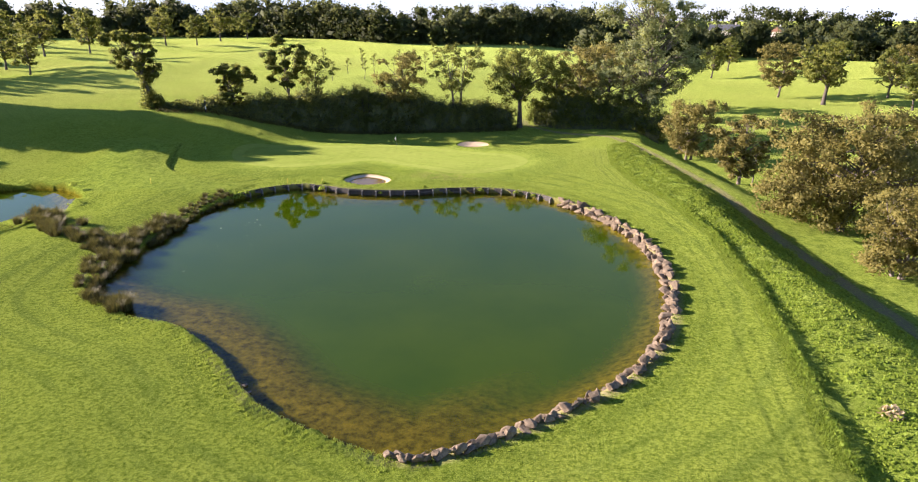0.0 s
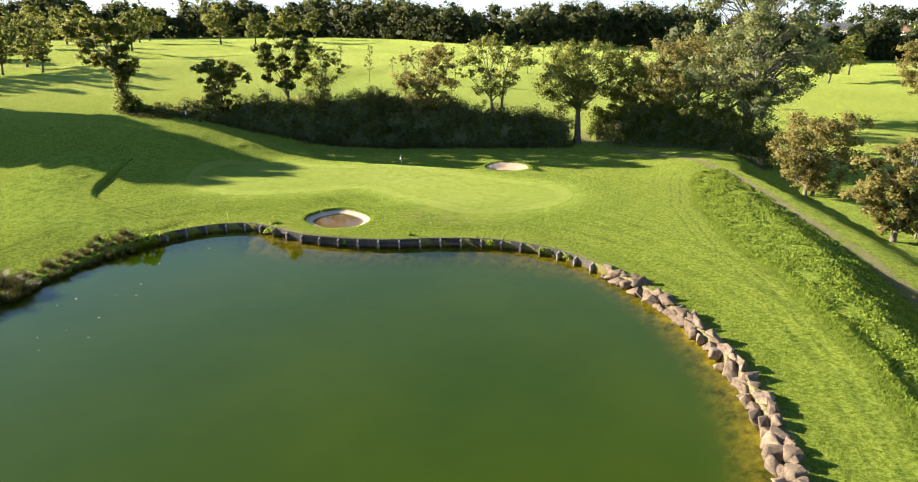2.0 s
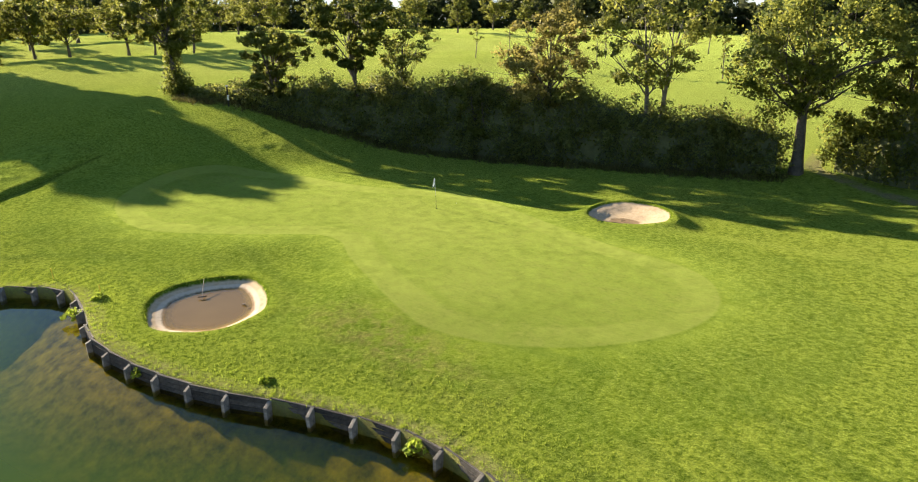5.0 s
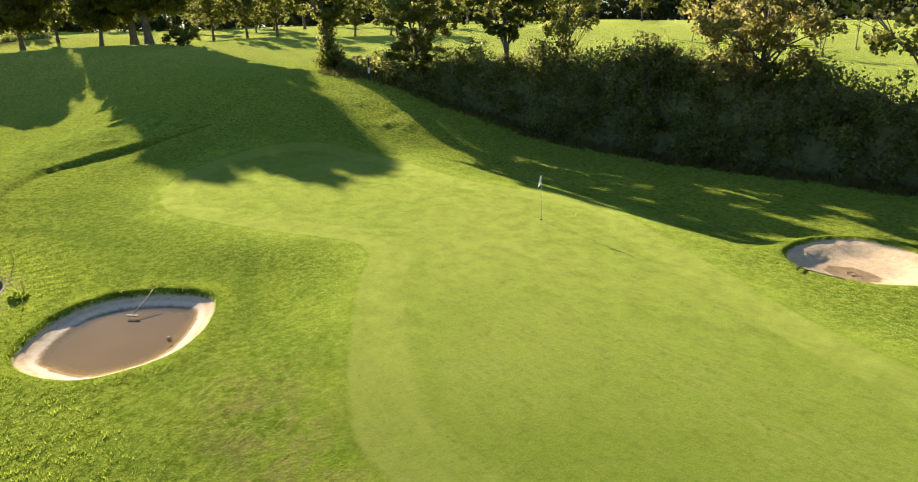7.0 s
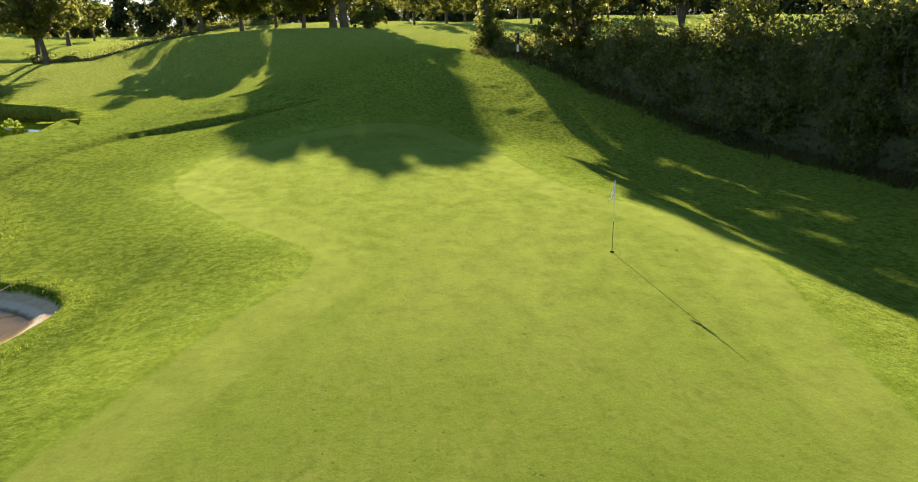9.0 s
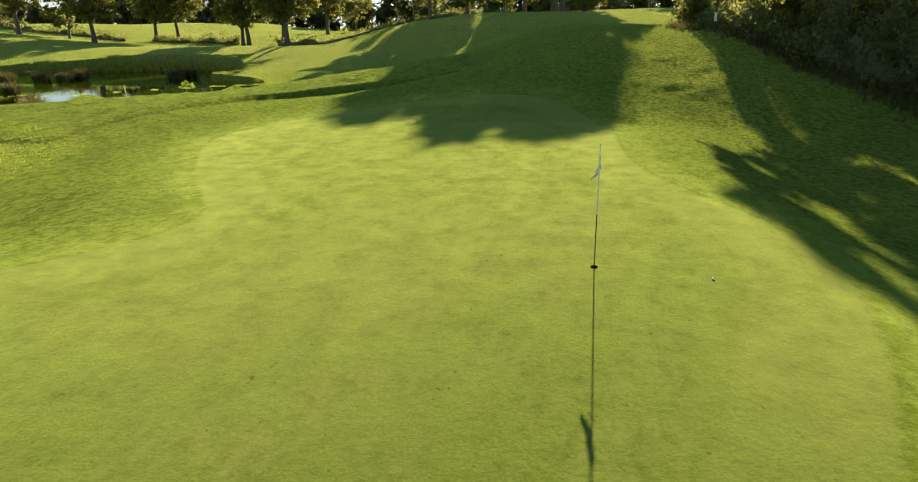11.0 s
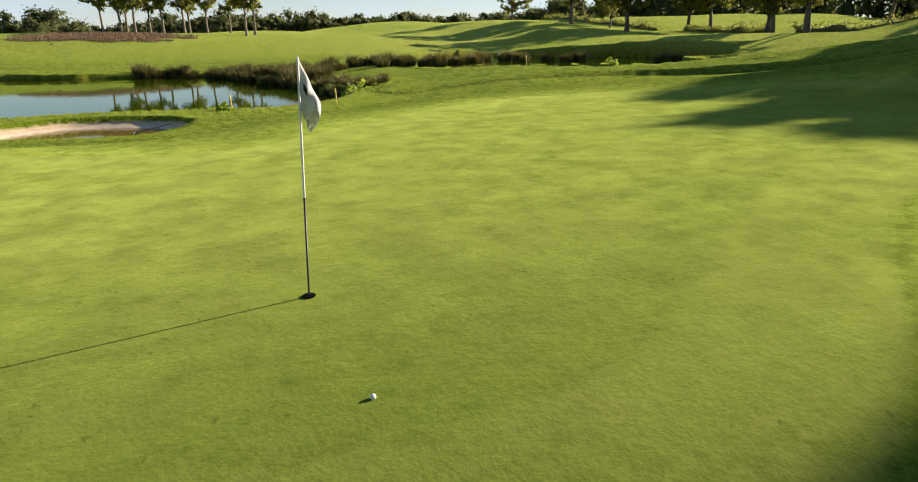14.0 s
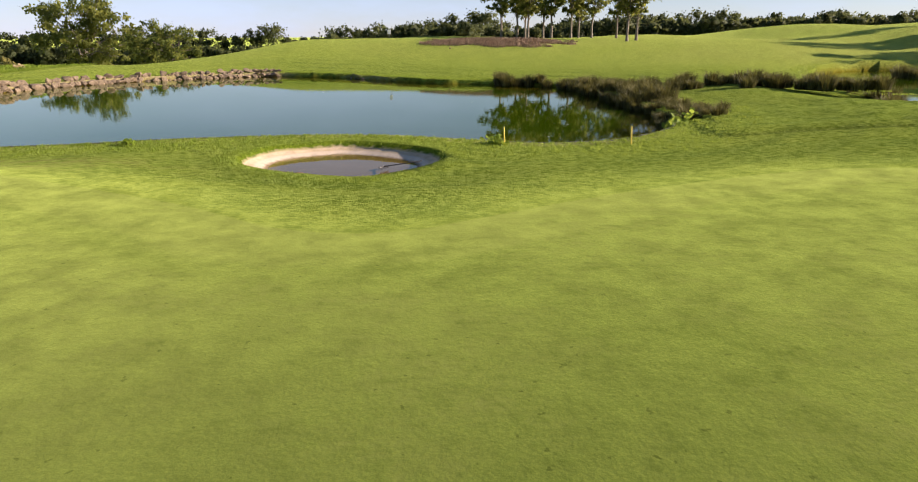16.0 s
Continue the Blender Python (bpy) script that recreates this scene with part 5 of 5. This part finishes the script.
for x, y in ((-78.5, 40.5), (-77, 39.6), (-80, 41.5), (-75, 36), (-73.6, 34), (-72, 31.5), (-86, 51), (-84.5, 50.4)):
    for j in range(3):
        rush(x + rng.uniform(-0.8, 0.8), y + rng.uniform(-0.8, 0.8), WATER - 0.1, rng.uniform(1.1, 1.7), k)
        k += 1


# ---- bunker puddle, rakes, stakes and posts ----
def shrunk(loop, by):
    nxt, prv = np.roll(loop, -1, axis=0), np.roll(loop, 1, axis=0)
    t = nxt - prv
    n = np.stack([-t[:, 1], t[:, 0]], axis=1) / np.linalg.norm(t, axis=1)[:, None]
    n *= np.where(signed(loop, *(loop + n * 0.05).T) < 0, 1, -1)[:, None]
    return loop + n * by


west_rim = float(lie(-21.2, 79.3))
water_sheet("water_puddle", smooth_loop(shrunk(WEST_LOOP, 0.85)[::4], 0.3), west_rim - 0.305, PUDDLE_WATER, "muddy rain puddle in the sand bunker", (-0.2, 0.5))


def build_rake(x, y, z, turn, tilt, label):
    rake = thing("rake", (x, y, z), label, "rake", turn=turn)
    lean = pose(0, 0, 0.05, 0, -tilt, 0)
    v, f = tube([[(0, 0, 0, 0.016), (1.55, 0, 0, 0.015)]], 8)
    part("handle", soup("handle", v, f, TIMBER, True), rake, m=lean)
    part("head", from_bm("head", box(0.05, 0.42, 0.04, 0.008), BLACK), rake, "dark plastic rake head", lean)
    v, f = tube([[(0, -0.18 + 0.045 * k, 0, 0.009), (0.01, -0.18 + 0.045 * k, -0.08, 0.004)] for k in range(9)], 5)
    part("teeth", soup("teeth", v, f, BLACK), rake, "dark plastic teeth", lean)
    return rake


build_rake(-22.5, 79.9, west_rim - 0.25, 142, 13, "wooden-handled rake resting in a wet bunker")
build_rake(-10.9, 100.7, float(lie(-10.9, 100.7)) + 0.08, 10, -1, "wooden-handled rake lying beside a bunker")


def build_stake(x, y, high, label):
    v, f = tube([[(0, 0, -0.2, 0.026), (0, 0, high, 0.026), (0, 0, high + 0.012, 0.015)]], 8)
    ob = new("hazard_stake", soup("hazard_stake", v, f, YELLOW, True))
    ob.matrix_basis = pose(x, y, float(lie(x, y)), 2, 3, 0)
    return tagged(ob, label, "stake", "yellow stakes at the pond")


for x, y in ((-30.9, 76.6), (-26.4, 76.9), (-46.0, 71.2)):
    build_stake(x, y, 0.62, "short yellow hazard stake at the pond's edge")


def build_marker(x, y):
    z = float(lie(x, y))
    post = thing("marker_post", (x, y, z), "black marker post with a white band by the hedge", "post")
    part("shaft", from_bm("shaft", box(0.13, 0.13, 2.2, 0.012), BLACK), post, m=pose(0, 0, 1.05, 0, 1.5, 0))
    part("band", from_bm("band", box(0.15, 0.15, 0.55, 0.012), WHITE), post, "white painted band", pose(0.02, 0, 0.95, 0, 1.5, 0))
    part("cap", from_bm("cap", box(0.24, 0.24, 0.10, 0.02), WHITE), post, "white cap", pose(0.055, 0, 2.18, 0, 1.5, 0))
    return post


build_marker(-57.0, 106.4)


def build_tee_board(x, y, s):
    board = thing("tee_board", (x, y, float(lie(x, y))), "small white tee board on a short stake", "sign")
    v, f = tube([[(0, 0, -0.1, 0.03), (0, 0, 0.7 * s, 0.03)]], 7)
    part("stake", soup("stake", v, f, TIMBER, True), board)
    part("panel", from_bm("panel", box(0.36 * s, 0.05, 0.5 * s, 0.012), WHITE), board, "white panel", pose(0, 0.06, 0.75 * s, 4, 0, 0))
    return board


build_tee_board(-15.4, -3.0, 1.3)
build_tee_board(-3.8, -9.0, 0.8)


# ---- floating leaves and loose stones ----
def build_floaters():
    rng = np.random.default_rng(44)
    c = np.stack([rng.normal(-29.5, 2.4, 22), rng.normal(58, 6.0, 22), np.full(22, WATER + 0.006)], axis=1)
    c = c[signed(POND_LOOP, c[:, 0], c[:, 1]) < -0.6]
    n = len(c)
    a, s = rng.uniform(0, 6.28, n), rng.uniform(0.04, 0.15, n)
    u = np.stack([np.cos(a), np.sin(a), np.zeros(n)], axis=1) * s[:, None]
    w = np.stack([-np.sin(a), np.cos(a), np.zeros(n)], axis=1) * (s * rng.uniform(0.25, 0.6, n))[:, None]
    v = np.stack([c - u, c + w, c + u, c - w], axis=1).reshape(-1, 3)
    ob = new("floating_leaves", soup("floating_leaves", v, np.arange(n * 4).reshape(-1, 4), SCUM))
    return tagged(ob, "pale dead leaves and scum floating on the pond", "leaves", kind="stuff")


build_floaters()
pebble = [boulder_mesh(100 + k) for k in range(3)]
for k, (x, y, s) in enumerate(((-15.6, 31.3, 0.42), (-15.1, 30.6, 0.36), (-14.7, 30.2, 0.3), (-14.2, 29.6, 0.34), (-12.9, 28.5, 0.26), (-20.3, 34.6, 0.3))):
    ob = new("loose_stone", pebble[k % 3])
    ob.matrix_basis = pose(x, y, WATER + 0.06, 10 * k, 8, 50 * k) @ Matrix.Diagonal((s, s, s * 0.7, 1))
    tagged(ob, "small pale stone at the pond's shallow edge", "stone", "loose stones at the shore")
for k, (x, y, s) in enumerate(((-10.35, 103.35, 0.13), (-10.1, 103.2, 0.17), (-9.9, 103.45, 0.12), (-10.2, 103.6, 0.09), (-9.75, 103.2, 0.1))):
    ob = new("loose_stone", pebble[k % 3])
    ob.matrix_basis = pose(x, y, float(lie(x, y)) - 0.55, 10 * k, 8, 50 * k) @ Matrix.Diagonal((s, s, s * 0.7, 1))
    tagged(ob, "small brown stone lying on damp bunker sand", "stone", "loose stones in the bunker")
for k, (x, y) in enumerate(((-20.1, 80.6), (-10.3, 103.4))):
    ob = new("loose_stone", pebble[k])
    ob.matrix_basis = pose(x, y, (west_rim - 0.25) if not k else float(lie(x, y)) - 0.5, 0, 0, 30) @ Matrix.Diagonal((0.28, 0.2, 0.16, 1))
    tagged(ob, "small dark stone lying in a sand bunker", "stone", "stones in the bunkers")


# ---- plants along the wall ----
def build_dock(x, y, z, s, seed, label, leaf=None):
    rng = np.random.default_rng(seed)
    n = 90
    a, r = rng.uniform(0, 6.28, n), np.sqrt(rng.uniform(0, 1, n))
    c = np.stack([np.cos(a) * r * s, np.sin(a) * r * s, (1.05 - r * r) * s * rng.uniform(0.3, 0.95, n)], axis=1)
    v, f = leaves(c, 0.26 * s + 0.06, rng, -0.2)
    bush = thing("shore_plant", (x, y, z), label, "plant", "plants on the pond wall")
    part("leaves", soup("leaves", v, f, leaf or GRASS_BLADE), bush)
    lines = [[(0, 0, -0.1, 0.012), tuple(c[k] * 0.5) + (0.009,), tuple(c[k]) + (0.004,)] for k in range(0, n, 12)]
    v, f = tube(lines, 5)
    part("stems", soup("stems", v, f, BARK), bush)
    return bush


for k, (x, y, s) in enumerate(((-35.0, 70.4, 0.95), (-34.3, 71.4, 0.7), (-25.9, 75.3, 0.5), (-18.3, 74.3, 0.3), (-6.3, 76.9, 0.42), (-1.9, 76.1, 0.45), (0.3, 75.2, 0.4))):
    build_dock(x, y, WATER + 0.25, s, 200 + k, "leafy green dock plant growing out of the pond wall")
build_dock(-13.2, 76.5, float(lie(-13.2, 76.5)), 0.28, 220, "wispy green weed on the bank above the pond wall")
build_dock(-26.2, 76.7, float(lie(-26.2, 76.7)), 0.36, 221, "leafy green weed beside a yellow stake")
build_dock(-3.6, 25.9, WATER + 0.05, 0.7, 222, "dry yellow-brown plant at the pond's shallow end", REED_BLADE)
build_dock(-55.2, 69.6, float(lie(-55.2, 69.6)), 0.5, 223, "upright leafy weed at the edge of the second pond")


# ---- long grass ----
def grass_stuff(name, xy, high, wide, label, seed, material=GRASS_BLADE, blades=4):
    rng = np.random.default_rng(seed)
    n = len(xy)
    z = lie(xy[:, 0], xy[:, 1]) - 0.03
    base = np.repeat(np.column_stack([xy, z]), blades, axis=0) + rng.normal(0, 0.06, (n * blades, 3)) * (1, 1, 0)
    a = rng.uniform(0, 6.28, n * blades)
    h = high * rng.uniform(0.5, 1.25, n * blades)
    side = np.stack([np.cos(a), np.sin(a), np.zeros(n * blades)], axis=1) * wide
    tip = base + np.stack([np.cos(a + 1.3) * h * 0.5, np.sin(a + 1.3) * h * 0.5, h], axis=1) + rng.normal(0, 0.12, (n * blades, 3)) * h[:, None]
    v = np.stack([base - side, base + side, tip], axis=1).reshape(-1, 3)
    ob = new(name, soup(name, v, np.arange(n * blades * 3).reshape(-1, 3), material))
    return tagged(ob, label, "grass", kind="stuff")


rng = np.random.default_rng(91)
# verge beside the path: short leafy growth with gaps
count = 50000
y = rng.uniform(24, 109, count)
f = rng.uniform(0.0, 0.92, count)
x = np.interp(y, VERGE_Y, VERGE_X) * (1 - f) + np.interp(y, VERGE_Y, TRACK_X) * f
thick = np.array([noise.noise((p * 0.7, q * 0.7, 2)) + 0.5 * noise.noise((p * 2.1, q * 2.1, 5)) for p, q in zip(x, y)])
keep = thick > -0.25
x, y, thick = x[keep], y[keep], thick[keep]
c = np.column_stack([x, y, lie(x, y) + rng.uniform(0.02, 0.12, len(x)) + 0.16 * np.clip(thick + 0.25, 0, 0.8)])
v, f = leaves(c, 0.145, rng, -0.8)
tagged(new("verge_grass", soup("verge_grass", v, f, GRASS_BLADE)), "lush unmown grass and clover on the bank beside the path", "grass", kind="stuff")
y = rng.uniform(26, 109, 9000)
x = np.interp(y, VERGE_Y, VERGE_X) + rng.uniform(-0.7, 0.6, 9000)
grass_stuff("verge_edge_grass", np.column_stack([x, y]), 0.13, 0.022, "short bright grass along the mown edge of the verge", 96)
# fringe above the water and round the bunkers
fringe = []
for loop, low, high, count in ((POND_LOOP, 0.12, 3.4, 34000), (WEST_LOOP, 0.02, 0.6, 4200), (EAST_LOOP, 0.02, 0.5, 1200), (POOL_LOOP, 0.2, 2.0, 2500)):
    idx = rng.integers(0, len(loop), count)
    out = shrunk(loop, -1.0) - loop
    d = low + (high - low) * rng.uniform(0, 1, count) ** 2
    fringe.append(loop[idx] + out[idx] * d[:, None] + rng.normal(0, 0.12, (count, 2)))
fringe = np.concatenate(fringe)
keep = (signed(POND_LOOP, *fringe.T) > 0.1) & (signed(WEST_LOOP, *fringe.T) > 0.02) & (signed(EAST_LOOP, *fringe.T) > 0.02) & (signed(POOL_LOOP, *fringe.T) > 0.1)
grass_stuff("fringe_grass", fringe[keep], 0.095, 0.018, "unmown grass fringe along water and bunkers", 93)
# dead grass and weeds along the hedge's foot
foot, way = lobe_line(HEDGE, 0.05)
foot = foot + np.stack([way[:, 1], -way[:, 0]], axis=1) * rng.uniform(1.3, 3.0, (len(foot), 1)) + rng.normal(0, 0.2, foot.shape)
foot = np.concatenate([foot, foot + rng.normal(0, 0.3, foot.shape), foot + rng.normal(0, 0.3, foot.shape)])
grass_stuff("hedge_foot_grass", foot, 0.5, 0.02, "long dead grass and weeds along the hedge's foot", 95, REED_BLADE, 5)
# heather on the south mound
spot = np.column_stack([rng.normal(-32, 7.5, 9000), rng.normal(4.5, 3.2, 9000)])
spot = spot[heath(*spot.T) + 0.35 * np.array([noise.noise((p * 0.35, q * 0.5, 4)) for p, q in spot]) > 0.45]
grass_stuff("heather", spot, 0.3, 0.05, "brown heather and dead bracken on a low mound", 97, HEATHER, 4)
# a tan tuft on the verge
build_dock(19.2, 31.1, float(lie(19.2, 31.1)), 0.6, 224, "dry tan seed-headed weed on the verge", PALE_GRASS)


# ---- farmhouses beyond the trees ----
def build_house(x, y, w, d, h, turn, roof, label, z):
    house = thing("farmhouse", (x, y, z), label, "house", turn=turn)
    part("wall", from_bm("wall", box(w, d, h, 0.02), PLASTER), house, m=pose(0, 0, h / 2))
    bm = bmesh.new()
    pts = [(-w / 2 - 0.4, -d / 2 - 0.4, h), (w / 2 + 0.4, -d / 2 - 0.4, h), (w / 2 + 0.4, d / 2 + 0.4, h), (-w / 2 - 0.4, d / 2 + 0.4, h), (-w / 2 - 0.4, 0, h + d * 0.42), (w / 2 + 0.4, 0, h + d * 0.42)]
    vs = [bm.verts.new(p) for p in pts]
    for q in ((0, 1, 5, 4), (2, 3, 4, 5), (0, 4, 3), (1, 2, 5), (3, 2, 1, 0)):
        bm.faces.new([vs[i] for i in q])
    top = part("roof", from_bm("roof", bm, roof), house, "slate roof" if roof is SLATE else "red tile roof")
    part("chimney", from_bm("chimney", box(0.9, 0.7, 2.0, 0.03), PLASTER), top, m=pose(w * 0.38, 0, h + d * 0.42 + 0.3))
    for k in (-0.3, 0.0, 0.3):
        win = part("window", from_bm("window", box(1.0, 0.12, 1.3, 0.02), WHITE), house, m=pose(w * k, -d / 2 - 0.03, h * 0.62))
        part("pane", from_bm("pane", box(0.84, 0.04, 1.14, 0.01), BLACK), win, m=pose(0, -0.06, 0))
    return house


build_house(118, 470, 18, 8, 5.5, -20, SLATE, "white rendered farmhouse with a slate roof among trees", 6.5)
build_house(150, 462, 10, 7, 4.5, 60, TILE_RED, "small farm building with a red tile roof among trees", 6.5)
